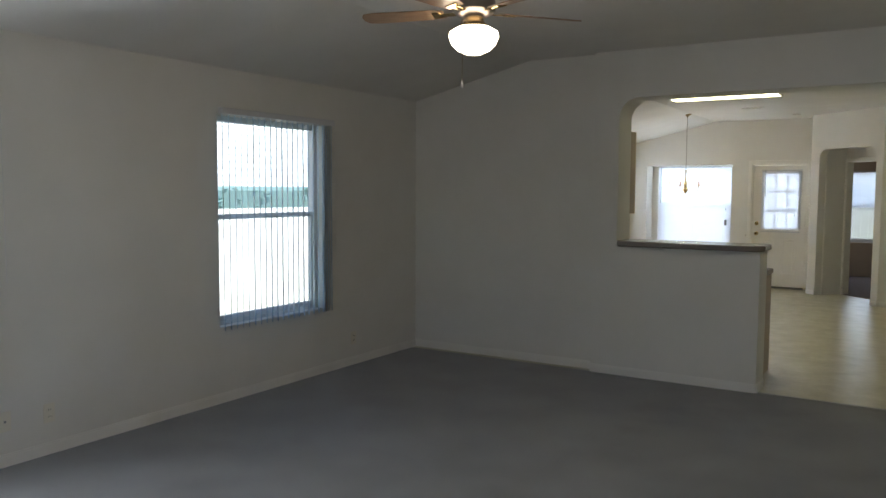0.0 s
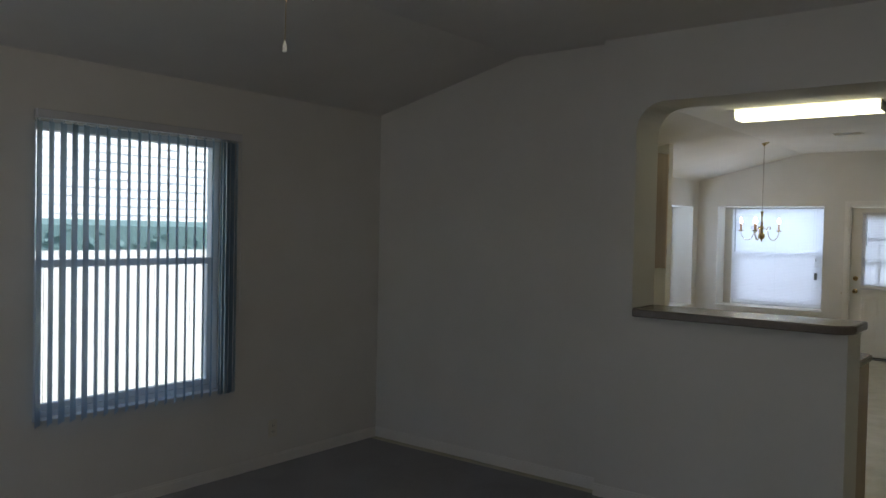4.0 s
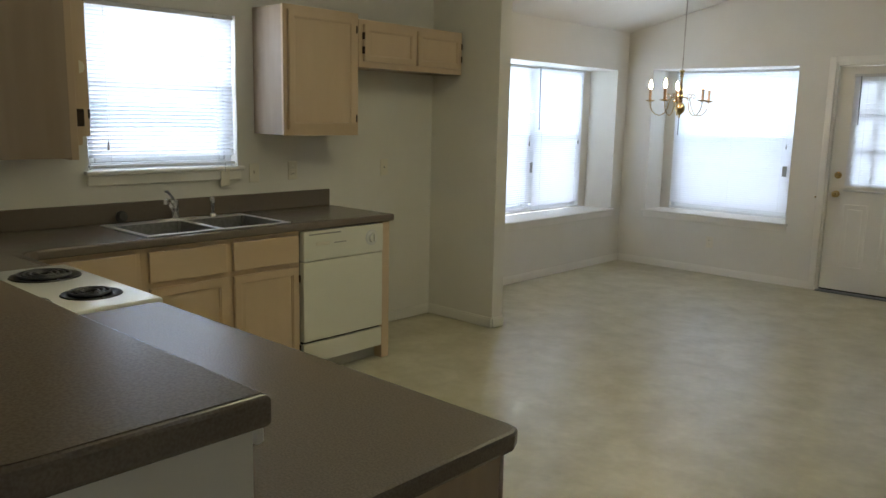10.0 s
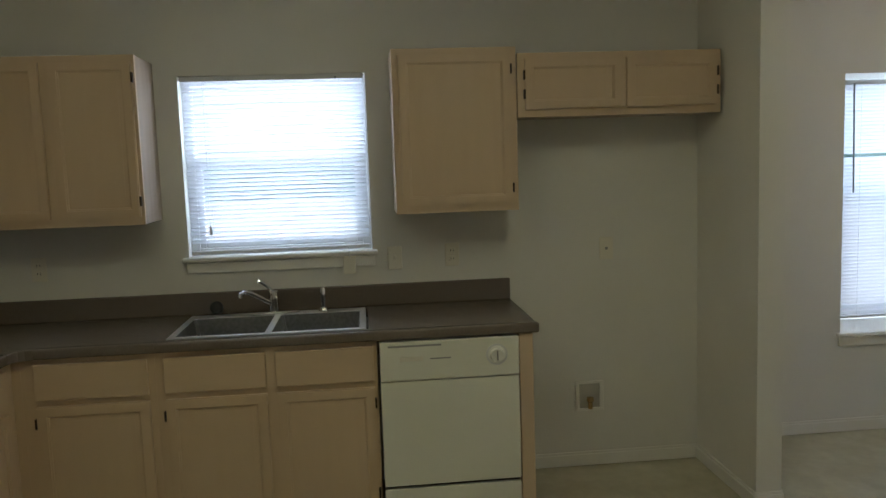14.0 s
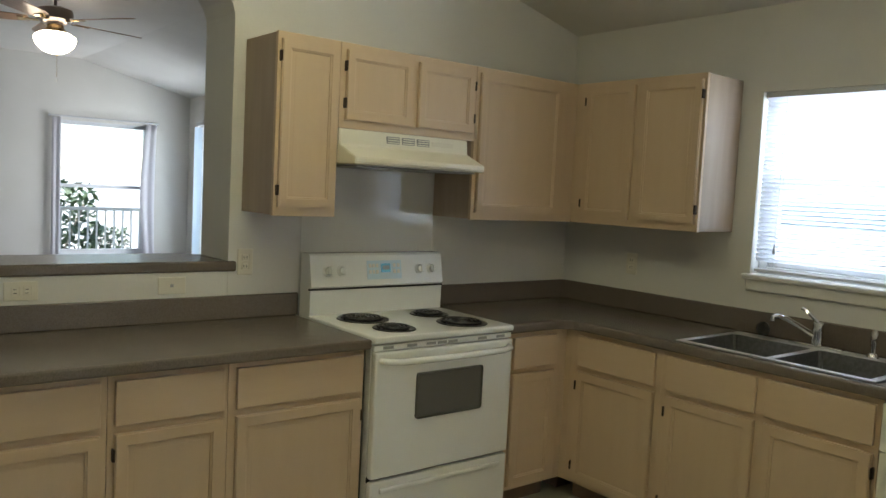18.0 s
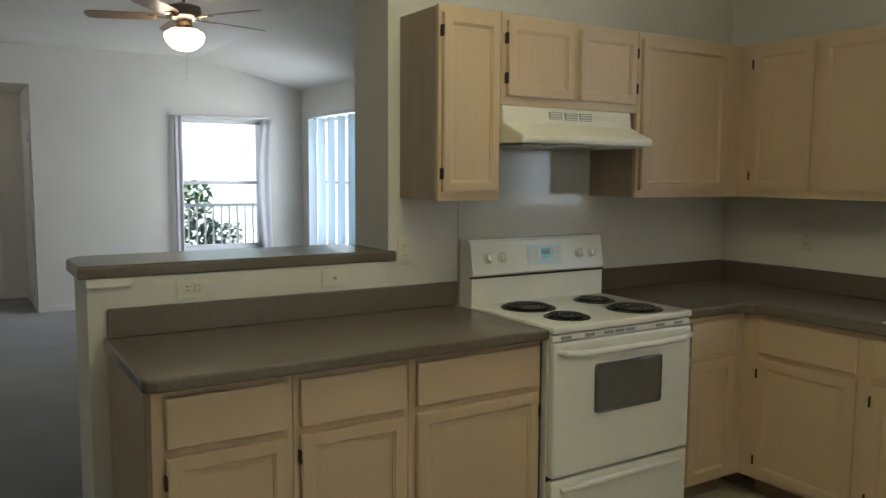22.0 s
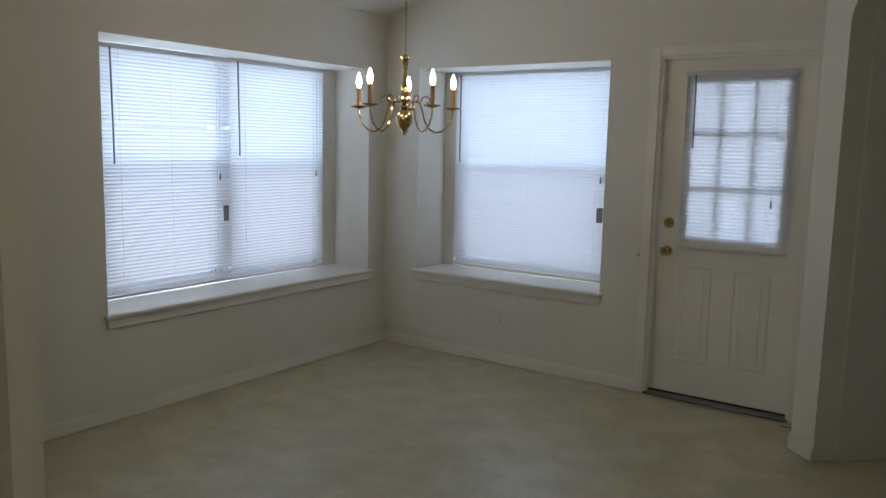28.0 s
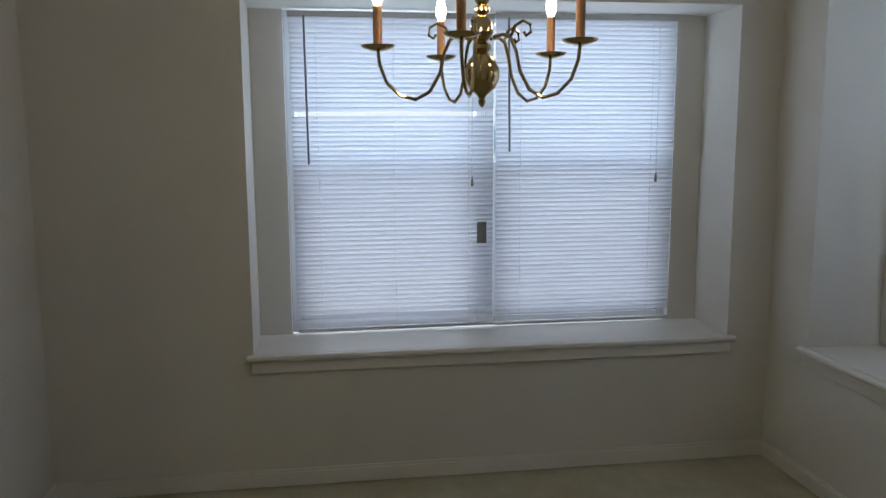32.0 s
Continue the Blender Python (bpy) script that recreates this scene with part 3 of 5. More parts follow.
# sink
SK = thing("kitchen_sink", pose(0, 0, 0.914), "double-bowl stainless steel drop-in sink with a rim", "sink")
bm = B()
x0, x1, y0, y1 = 0.075, 0.585, 1.225, 2.065
for a in ((x0, x0 + 0.085, y0, y1), (x1 - 0.03, x1, y0, y1), (x0 + 0.085, x1 - 0.03, y0, y0 + 0.03), (x0 + 0.085, x1 - 0.03, y1 - 0.03, y1), (x0 + 0.085, x1 - 0.03, 1.63, 1.66)):
    box(bm, *a, 0.0005, 0.006, 0.002)
part("rim", bm, RIMS, SK)
for ya, yb in ((y0 + 0.03, 1.63), (1.66, y1 - 0.03)):
    bm = B()
    xa, xb = x0 + 0.085, x1 - 0.03
    top = [bm.verts.new(p) for p in ((xa, ya, 0.003), (xb, ya, 0.003), (xb, yb, 0.003), (xa, yb, 0.003))]
    low = [bm.verts.new(p) for p in ((xa + 0.03, ya + 0.03, -0.17), (xb - 0.03, ya + 0.03, -0.17), (xb - 0.03, yb - 0.03, -0.17), (xa + 0.03, yb - 0.03, -0.17))]
    for i in range(4):
        bm.faces.new((top[i], top[(i + 1) % 4], low[(i + 1) % 4], low[i]))
    bm.faces.new(low)
    bmesh.ops.bevel(bm, geom=list(bm.edges), offset=0.014, segments=2, affect="EDGES")
    bowl = part("bowl", bm, STEEL, SK, smooth=True)
    part("drain", lathe(B(), [(0, -0.1675), (0.04, -0.1675), (0.045, -0.1645), (0.03, -0.1655), (0, -0.1665)], (xa + xb) / 2, (ya + yb) / 2), CHROME, bowl, "chrome drain", True)
FC = thing("faucet", pose(0.118, 1.625, 0.921), "chrome single-lever kitchen faucet with swivel spout", "faucet")
part("base_plate", box(B(), -0.025, 0.025, -0.12, 0.12, 0.0, 0.012, 0.005, 2), CHROME, FC, smooth=True)
part("column", lathe(B(), [(0, 0.01), (0.026, 0.012), (0.022, 0.06), (0.025, 0.08), (0.021, 0.108), (0, 0.112)], 0, 0), CHROME, FC, smooth=True)
part("spout", tube(B(), [(0.01, -0.01, 0.05), (0.05, -0.05, 0.082), (0.10, -0.095, 0.118), (0.135, -0.12, 0.128), (0.148, -0.13, 0.123), (0.15, -0.132, 0.105)], 0.011), CHROME, FC, smooth=True)
part("lever", tube(B(), [(0, 0, 0.105), (0.015, -0.025, 0.135), (0.022, -0.055, 0.16), (0.024, -0.068, 0.164)], 0.008), CHROME, FC, smooth=True)
SP = thing("side_sprayer", pose(0.118, 1.86, 0.921), "chrome side sprayer in its holder on the sink", "sprayer")
part("holder", lathe(B(), [(0, 0), (0.024, 0), (0.022, 0.012), (0.014, 0.02), (0, 0.02)]), CHROME, SP, smooth=True)
part("spray_head", lathe(B(), [(0.008, 0.018), (0.011, 0.05), (0.016, 0.075), (0.014, 0.10), (0.008, 0.118), (0, 0.12)]), CHROME, SP, smooth=True)
tagged(part("sink_stopper", lathe(B(), [(0, 0.0), (0.022, 0.002), (0.032, 0.016), (0.032, 0.028), (0.018, 0.04), (0, 0.04)], 0, 0), BLACK, smooth=True), "dark grey sink stopper resting behind the bowl", "stopper").matrix_basis = pose(0.05, 1.345, 0.947, 0, 75, 0)

# dishwasher
DW = thing("dishwasher", on_sink_wall(2.722), "bisque built-in dishwasher with a dial and grey kick plate", "dishwasher")
part("tub", box(B(), 0.004, 0.604, 0.03, 0.59, 0.10, 0.866), GREYP, DW)
part("door_panel", box(B(), 0.002, 0.606, 0.59, 0.628, 0.220, 0.686, 0.004, 2), BISQUE, DW)
CPN = part("control_panel", box(B(), 0.002, 0.606, 0.59, 0.634, 0.690, 0.862, 0.006, 2), BISQUE, DW)
part("vent_slot", box(B(), 0.34, 0.57, 0.633, 0.636, 0.838, 0.846), GREYP, CPN)
part("latch_recess", box(B(), 0.42, 0.52, 0.633, 0.637, 0.775, 0.795, 0.002), PLATE, CPN)
part("label_strip", box(B(), 0.30, 0.39, 0.633, 0.6355, 0.78, 0.786), GREYP, CPN)
dl = part("dial", lathe(B(), [(0.040, 0), (0.040, 0.006), (0.030, 0.008), (0.028, 0.022), (0, 0.023)]), ENAMEL, CPN, "white round timer dial", True)
dl.matrix_basis = pose(0.10, 0.634, 0.785, -90, 0, 0)
part("dial_ring", lathe(B(), [(0.040, 0.0), (0.047, 0.0), (0.047, 0.003), (0.040, 0.003)]), RAIL, dl, "grey ring of dial marks", True)
part("dial_pointer", box(B(), -0.003, 0.003, -0.022, 0.022, 0.022, 0.027), GREYP, dl)
part("lower_panel", box(B(), 0.002, 0.606, 0.59, 0.624, 0.088, 0.206, 0.004, 2), BISQUE, DW)
part("gap", box(B(), 0.006, 0.602, 0.585, 0.606, 0.198, 0.228), DARK, DW, "dark gap under the door")
part("kick_plate", box(B(), 0.004, 0.604, 0.54, 0.56, 0.004, 0.086), KPLATE, DW, "grey kick plate")

# range
RG = thing("electric_range", pose(1.034, 0.0, 0), "white freestanding electric range with four coil burners", "range")
w = 0.768
part("body", box(B(), 0.004, w - 0.004, 0.03, 0.63, 0.02, 0.895), ENAMEL, RG)
bm = B()
box(bm, 0, w, 0.10, 0.668, 0.893, 0.922, 0.01, 3)
part("cooktop", bm, ENAMEL, RG, smooth=True)
bm = B()
prof = [(0.02, 0.90), (0.115, 0.90), (0.115, 1.045), (0.125, 1.055), (0.098, 1.195), (0.085, 1.205), (0.02, 1.205)]
lo = [bm.verts.new((0.004, y, z)) for y, z in prof]
hi = [bm.verts.new((w - 0.004, y, z)) for y, z in prof]
bm.faces.new(lo), bm.faces.new(hi)
for i in range(len(lo)):
    bm.faces.new((lo[i], lo[(i + 1) % len(lo)], hi[(i + 1) % len(lo)], hi[i]))
bmesh.ops.recalc_face_normals(bm, faces=bm.faces)
BG = part("backguard", bm, ENAMEL, RG)
part("backguard_gap", box(B(), 0.002, w - 0.002, 0.10, 0.1185, 1.038, 1.047), DARK, BG, "dark gap line across the backguard")
tilt = 11.0


def on_guard(x, z):
    y = 0.125 - (z - 1.055) / 0.14 * 0.027
    return pose(x, y, z, -90 + tilt, 0, 0)


for x in (0.075, 0.15, 0.60, 0.675):
    k = part("knob", lathe(B(), [(0.026, 0), (0.026, 0.004), (0.019, 0.007), (0.017, 0.022), (0, 0.023)]), ENAMEL, BG, "white control knob", True)
    k.matrix_basis = on_guard(x, 1.125)
    part("knob_ridge", box(B(), -0.004, 0.004, -0.018, 0.018, 0.02, 0.03, 0.002), ENAMEL, k)
# pale blue takes the bright reflection on the clock panel into its colour
dp = part("display_panel", box(B(), -0.10, 0.10, -0.045, 0.045, 0, 0.002), material("display_glare", (0.62, 0.74, 0.80), 0.2), BG, "pale clock panel with blue glare in its colour")
dp.matrix_basis = on_guard(0.36, 1.125)
part("clock_window", box(B(), -0.035, 0.02, -0.03, 0.012, 0.002, 0.004), DISPLAY, dp, "lit blue clock window")
part("clock_digits", box(B(), -0.028, 0.012, -0.02, 0.0, 0.004, 0.005), TAG, dp)
for i in range(3):
    for j in range(2):
        part("button", box(B(), 0.035 + i * 0.02, 0.05 + i * 0.02, -0.03 + j * 0.03, -0.012 + j * 0.03, 0.002, 0.0045, 0.001), PLATE, dp)
        if i < 2:
            part("button", box(B(), -0.09 + i * 0.024, -0.074 + i * 0.024, -0.03 + j * 0.03, -0.012 + j * 0.03, 0.002, 0.0045, 0.001), PLATE, dp)


def coil_burner(x, y, r):
    pan = part("drip_pan", lathe(B(), [(r + 0.022, 0.922), (r + 0.018, 0.926), (r + 0.004, 0.923), (r * 0.5, 0.919), (0, 0.919)], x, y, 28), BLACK, RG, "black drip pan", True)
    turns = 4 if r > 0.085 else 3
    pts = []
    for i in range(turns * 20 + 1):
        a = 2 * math.pi * i / 20
        rr = 0.018 + (r - 0.018) * i / (turns * 20)
        pts.append((x + rr * math.cos(a), y + rr * math.sin(a), 0.930))
    part("coil", tube(B(), pts, 0.0058, 6), BLACK, pan, "black spiral heating coil", True)


coil_burner(0.575, 0.27, 0.098)
coil_burner(0.575, 0.52, 0.074)
coil_burner(0.195, 0.27, 0.074)
coil_burner(0.195, 0.52, 0.098)
bm = B()
box(bm, 0.004, w - 0.004, 0.63, 0.655, 0.862, 0.886, 0.003)
part("vent_rail", bm, ENAMEL, RG)
for x in (0.05, 0.16, 0.33, 0.39, 0.45, 0.55, 0.67):
    vs = part("vent_slots", box(B(), x, x + 0.05, 0.6545, 0.657, 0.868, 0.880), GREYP, RG)
# near-black filler drawn for the shadow between range and cabinet
part("side_shade_strip", box(B(), w + 0.001, w + 0.008, 0.40, 0.60, 0.03, 0.868), DARK, RG, "dark strip in place of the shadow beside the range")
OD = part("oven_door", box(B(), 0.006, w - 0.006, 0.632, 0.668, 0.330, 0.858, 0.008, 2), ENAMEL, RG)
part("oven_window", box(B(), 0.19, 0.555, 0.667, 0.6705, 0.56, 0.757, 0.012, 2), OVENG, OD, "dark glass oven window")
part("oven_handle", tube(B(), [(0.03, 0.655, 0.825), (0.045, 0.695, 0.825), (0.10, 0.712, 0.822), (0.25, 0.716, 0.82), (0.52, 0.716, 0.82), (0.668, 0.712, 0.822), (0.723, 0.695, 0.825), (0.738, 0.655, 0.825)], 0.014, 10), ENAMEL, OD, smooth=True)
part("drawer_gap", box(B(), 0.006, w - 0.006, 0.60, 0.640, 0.312, 0.335), DARK, RG, "dark gap between door and drawer")
SD = part("storage_drawer", box(B(), 0.006, w - 0.006, 0.632, 0.664, 0.03, 0.318, 0.006, 2), ENAMEL, RG)
part("drawer_pull", box(B(), 0.05, w - 0.05, 0.655, 0.676, 0.266, 0.289, 0.007, 2), ENAMEL, SD)
for x in (0.04, w - 0.08):
    for y in (0.06, 0.56):
        part("foot", box(B(), x, x + 0.04, y, y + 0.04, 0.0, 0.03), GREYP, RG)
# splash sheet behind the range
tagged(part("splash_panel", box(B(), 1.03, 1.798, 0.0005, 0.004, 0.95, 1.79, 0.001), material("glossy_splash", (0.66, 0.65, 0.62), 0.035)), "glossy off-white splash panel on the wall behind the range", "splash panel")

# hood
HD = thing("range_hood", pose(1.083, 0.0, 0), "almond under-cabinet range hood with front vents", "range hood")
prof = [(0.004, 1.62), (0.448, 1.615), (0.456, 1.622), (0.456, 1.645), (0.325, 1.70), (0.318, 1.768), (0.004, 1.768)]
bm = B()
w = 0.717
lo = [bm.verts.new((0, y, z)) for y, z in prof]
hi = [bm.verts.new((w, y, z)) for y, z in prof]
bm.faces.new(lo), bm.faces.new(hi)
for i in range(len(lo)):
    bm.faces.new((lo[i], lo[(i + 1) % len(lo)], hi[(i + 1) % len(lo)], hi[i]))
bmesh.ops.recalc_face_normals(bm, faces=bm.faces)
bmesh.ops.bevel(bm, geom=list(bm.edges), offset=0.004, segments=2, affect="EDGES")
HB = part("canopy", bm, HOODW, HD)
part("underside", box(B(), 0.03, w - 0.03, 0.05, 0.42, 1.606, 1.6135), GREYP, HD, "grey filter under the hood")
for i in range(3):
    v = part("vent", box(B(), 0.0, 0.075, 0, 0.006, 0, 0.036, 0.002), GREYP, HB, "grey louvred vent")
    v.location = (0.232 + i * 0.084, 0.317, 1.716)
    for k in range(3):
        part("louvre", box(B(), 0.006, 0.069, 0.005, 0.009, 0.007 + k * 0.010, 0.011 + k * 0.010), HOODW, v)
part("switch_plate", box(B(), 0.09, 0.22, 0.317, 0.3225, 1.72, 1.748, 0.002), PLATE, HB)


# outlets and plates
def outlet(m, kind, label, category="outlet"):
    u = thing("wall_" + ("switch" if kind == "switch" else "outlet"), m, label, category)
    part("plate", box(B(), -0.036, 0.036, 0.0, 0.006, -0.058, 0.058, 0.003, 2), PLATE, u)
    if kind == "outlet":
        for z in (-0.02, 0.02):
            s = part("socket", box(B(), -0.017, 0.017, 0.005, 0.008, z - 0.014, z + 0.014, 0.004, 2), PLATE, u)
            for x in (-0.007, 0.007):
                part("slot", box(B(), x - 0.0012, x + 0.0012, 0.0076, 0.0086, z - 0.005, z + 0.006), DARK, s)
    elif kind == "switch":
        part("toggle", box(B(), -0.006, 0.006, 0.005, 0.016, -0.004, 0.014, 0.002), PLATE, u)
    elif kind == "jack":
        part("jack_hole", box(B(), -0.007, 0.007, 0.005, 0.0075, -0.007, 0.007, 0.002), GREYP, u)
    return u


outlet(pose(2.955, -0.0015, 1.070, 0, 90, 0), "outlet", "cream double outlet on the half wall above the counter")
outlet(pose(2.39, -0.0015, 1.070, 0, 90, 0), "jack", "cream double wall plate on the half wall")
outlet(pose(2.068, 0.001, 1.165), "outlet", "cream wall outlet beside the pass-through")
outlet(pose(0.001, 0.51, 1.17, 0, 0, -90), "outlet", "cream wall outlet above the corner counter")
outlet(pose(0.001, 2.22, 1.15, 0, 0, -90), "switch", "cream light switch beside the sink window", "switch")
outlet(pose(0.001, 2.51, 1.155, 0, 0, -90), "outlet", "cream wall outlet above the counter")
outlet(pose(0.001, 3.31, 1.15, 0, 0, -90), "jack", "cream phone plate on the alcove wall")
outlet(pose(0.001, -4.15, 0.25, 0, 0, -90), "outlet", "cream wall outlet low on the living room wall")
outlet(pose(0.001, -4.415, 0.26, 0, 0, -90), "jack", "cream cable plate low on the living room wall")
outlet(pose(0.001, -1.24, 0.245, 0, 0, -90), "outlet", "cream wall outlet near the room corner")
outlet(pose(0.82, YB - 0.001, 0.32, 0, 0, 180), "outlet", "cream wall outlet under the dining window")
outlet(pose(3.11, YE + 0.001, 1.40), "switch", "cream light switch beside the front door", "switch")
VB = thing("valve_box", on_sink_wall(3.285, -0.105), "recessed water supply box for a refrigerator", "valve box")
bm = B()
for a in ((0, 0.15, 0.40, 0.415), (0, 0.15, 0.545, 0.56), (0, 0.02, 0.415, 0.545), (0.13, 0.15, 0.415, 0.545)):
    box(bm, a[0], a[1], 0.0, 0.012, a[2], a[3], 0.002)
part("flange", bm, TRIM, VB)
part("recess", box(B(), 0.02, 0.13, 0.0005, 0.003, 0.415, 0.545), material("valve_recess", (0.48, 0.47, 0.44), 0.6, color2=(0.42, 0.41, 0.38), scale=9), VB)
part("valve", lathe(B(), [(0, 0.415), (0.012, 0.415), (0.012, 0.45), (0.018, 0.455), (0.018, 0.475), (0, 0.48)], 0.075, 0.02), BRASS, VB, "brass shut-off valve", True)


# ---- windows and blinds ----
def west(x, y1, z):
    return pose(x, y1, z, 0, 0, -90)


def north(x1, y, z):
    return pose(x1, y, z, 0, 0, 180)


def window_unit(name, m, w, h, label):
    """A vinyl single-hung window; its inner face is at y = 0, its lower left corner at the origin."""
    u = tagged(thing(name, m, label, "window"), kind="structure")
    f = 0.042
    bm = B()
    for a in ((0, f, 0, h), (w - f, w, 0, h), (f, w - f, 0, f), (f, w - f, h - f, h)):
        box(bm, a[0], a[1], -0.07, 0, a[2], a[3], 0.003)
    part("window_frame", bm, VFRAME, u)
    mid = h * 0.52
    s = B()
    for a in ((f, f + 0.03, f, mid), (w - f - 0.03, w - f, f, mid), (f + 0.03, w - f - 0.03, f, f + 0.035), (f, w - f, mid - 0.015, mid + 0.025)):
        box(s, a[0], a[1], -0.045, -0.012, a[2], a[3], 0.003)
    part("lower_sash", s, VFRAME, u)
    for z0, z1, y in ((f + 0.035, mid - 0.015, -0.03), (mid + 0.025, h - f, -0.055)):
        p = part("pane", box(B(), f + 0.002, w - f - 0.002, y - 0.002, y + 0.002, z0, z1), GLASS, u)
        p.visible_shadow = False
    return u


def slat_mesh(w, width=0.025, tilt=60.0, arch=0.003):
    bm = B()
    rows = []
    c, s = math.cos(radians(tilt)), math.sin(radians(tilt))
    for k in range(5):
        v = (k / 4 - 0.5) * width
        b = arch * (1 - (2 * k / 4 - 1) ** 2)
        rows.append((v * c - b * s, v * s + b * c))
    for off in (0.0, -0.0009):
        for y, z in rows:
            bm.verts.new((0, y + off * s, z + off * c)), bm.verts.new((w, y + off * s, z + off * c))
    bm.verts.ensure_lookup_table()
    V = bm.verts
    for k in range(4):
        bm.faces.new((V[2 * k], V[2 * k + 1], V[2 * k + 3], V[2 * k + 2]))
        bm.faces.new((V[10 + 2 * k], V[12 + 2 * k], V[13 + 2 * k], V[11 + 2 * k]))
    bm.faces.new((V[0], V[10], V[11], V[1])), bm.faces.new((V[8], V[9], V[19], V[18]))
    bm.faces.new((V[0], V[2], V[4], V[6], V[8], V[18], V[16], V[14], V[12], V[10]))
    bm.faces.new((V[1], V[11], V[13], V[15], V[17], V[19], V[9], V[7], V[5], V[3]))
    bmesh.ops.recalc_face_normals(bm, faces=bm.faces)
    return mesh_of("slat", bm, SLAT, True)


def mini_blind(m, w, h, label, tilt=62.0, wand=0.045, wand_len=0.70, tag=None, gaps=(), sag=0.0, joined=False):
    """Hangs down from z = 0; y = 0 is its middle."""
    u = thing("mini_blind", m, label, "window blind", "mini blinds")
    part("headrail", box(B(), 0, w, -0.013, 0.013, -0.026, 0.0, 0.002), RAIL, u)
    me = slat_mesh(w - 0.008, tilt=tilt)
    n = int((h - 0.06) / 0.0212)
    rnd = random.Random(int(w * 1000 + h * 77))
    for i in range(n):
        if i in gaps:
            continue
        sl = new("slat", me)
        sl.parent = u
        sl.location = (0.004, 0.0, -0.036 - i * 0.0212)
        sl.rotation_euler = (radians(rnd.uniform(-0.7, 0.7)), radians(rnd.uniform(-0.05, 0.05) + sag * i / n), 0)
    part("bottom_rail", box(B(), 0.003, w - 0.003, -0.011, 0.011, -h, -h + 0.016, 0.003), RAIL, u).rotation_euler = (0, radians(sag), 0)
    for x in (0.12, w - 0.12) if w < 0.9 else (0.12, w / 2, w - 0.12):
        part("ladder_cord", tube(B(), [(x, 0.014, -0.02), (x, 0.014, -h + 0.01)], 0.0009, 4), RAIL, u)
    part("tilt_wand", tube(B(), [(w - wand, 0.018, -0.02), (w - wand - 0.006, 0.022, -wand_len)], 0.005, 6), WANDM, u, "dark grey tilt wand")
    part("lift_cord", tube(B(), [(wand + 0.03, 0.017, -0.02), (wand + 0.034, 0.02, -0.72)], 0.0012, 4), RAIL, u)
    part("cord_tassel", lathe(B(), [(0.002, -0.72), (0.006, -0.74), (0.007, -0.765), (0, -0.767)], wand + 0.034, 0.02, 8), GREYP, u, smooth=True)
    if tag:
        part("warning_tag", box(B(), tag[0] - 0.022, tag[0] + 0.022, 0.019, 0.0205, tag[1] - 0.10, tag[1], 0.0005), TAG, u, "grey paper warning tag on a cord")
    return u


def sill(m, w, depth, label):
    """Window stool with a moulded nose and apron; the wall face is at y = 0 and the stool reaches back to -depth."""
    u = tagged(thing("window_sill", m, label, "window sill"), kind="structure")
    part("stool", box(B(), 0.001, w - 0.001, -depth, 0.0, 0.0005, 0.021, 0.001), TRIM, u)
    part("nose", box(B(), -0.028, w + 0.028, 0.0005, 0.038, -0.002, 0.022, 0.008, 2), TRIM, u)
    part("apron", box(B(), -0.012, w + 0.012, 0.0005, 0.018, -0.058, -0.0025, 0.005, 2), TRIM, u)
    return u


def day_lamp(name, m, w, h, energy, color=(0.84, 0.91, 1.0)):
    """Sky light in a window's opening; shines along the local -z."""
    ob = new(name, bpy.data.lights.new(name, "AREA"))
    ob.data.shape, ob.data.size, ob.data.size_y, ob.data.energy, ob.data.color = "RECTANGLE", w, h, energy, color
    ob.matrix_world = m
    return ob


# living room windows with vertical blinds
for k, (y0, y1, z0, z1) in enumerate((W1, W2)):
    window_unit("window_%d" % (k + 1), west(-0.075, y1, z0), y1 - y0, z1 - z0, "white vinyl single-hung window in the living room")
    bm = B()
    box(bm, XL - 0.074, XL + 0.0, y0 + 0.001, y1 - 0.001, z0 + 0.0005, z0 + 0.010, 0.001)
    structure("window_ledge", bm, TRIM, "narrow white ledge under the living room window", "window sill")


def vertical_blind(y0, y1, z0, z1, stack, turn, label, pitch=0.061, flare=0.0):
    u = thing("vertical_blind", pose(0.055, 0, 0), label, "window blind", "vertical blinds")
    part("headrail", box(B(), -0.022, 0.022, y0 - 0.02, y1 + 0.06, z1 + 0.0, z1 + 0.045, 0.003), RAIL, u)
    bm = B()
    pts = [(-0.0445, 0.0), (-0.022, 0.003), (0, 0.004), (0.022, 0.003), (0.0445, 0.0)]
    ring = pts + [(x, y - 0.0009) for x, y in reversed(pts)]
    prism(bm, ring, z0 - 0.006, z1 - 0.012)
    me = mesh_of("vane", bm, VANE, True)
    rnd = random.Random(5)
    n = int((y1 - y0 + 0.02) / pitch)
    spots = [(y0 + 0.0 + i * pitch, turn + rnd.uniform(-1.2, 1.2) - (5 if i in (2, 3, 4) else 0)) for i in range(n)]
    spots += [(y1 - 0.055 + i * 0.03, turn - 8 + rnd.uniform(-4, 4)) for i in range(stack)]
    for y, a in spots:
        v = new("vane", me)
        v.parent = u
        v.matrix_basis = pose(0, y, z1, flare if y > y1 - 0.03 else 0, 0, a) @ pose(0, 0, -z1)
        part("clip", box(B(), -0.006, 0.006, -0.004, 0.004, z1 - 0.016, z1 + 0.004), VFRAME, u).location = (0, y, 0)
    part("pull_chain", tube(B(), [(0.02, y1 + 0.055, z1), (0.022, y1 + 0.057, z0 + 0.5)], 0.0016, 4), RAIL, u)
    return u


vertical_blind(W1[0], W1[1], W1[2], W1[3], 4, 139, "pale blue-grey vertical blind with open vanes")
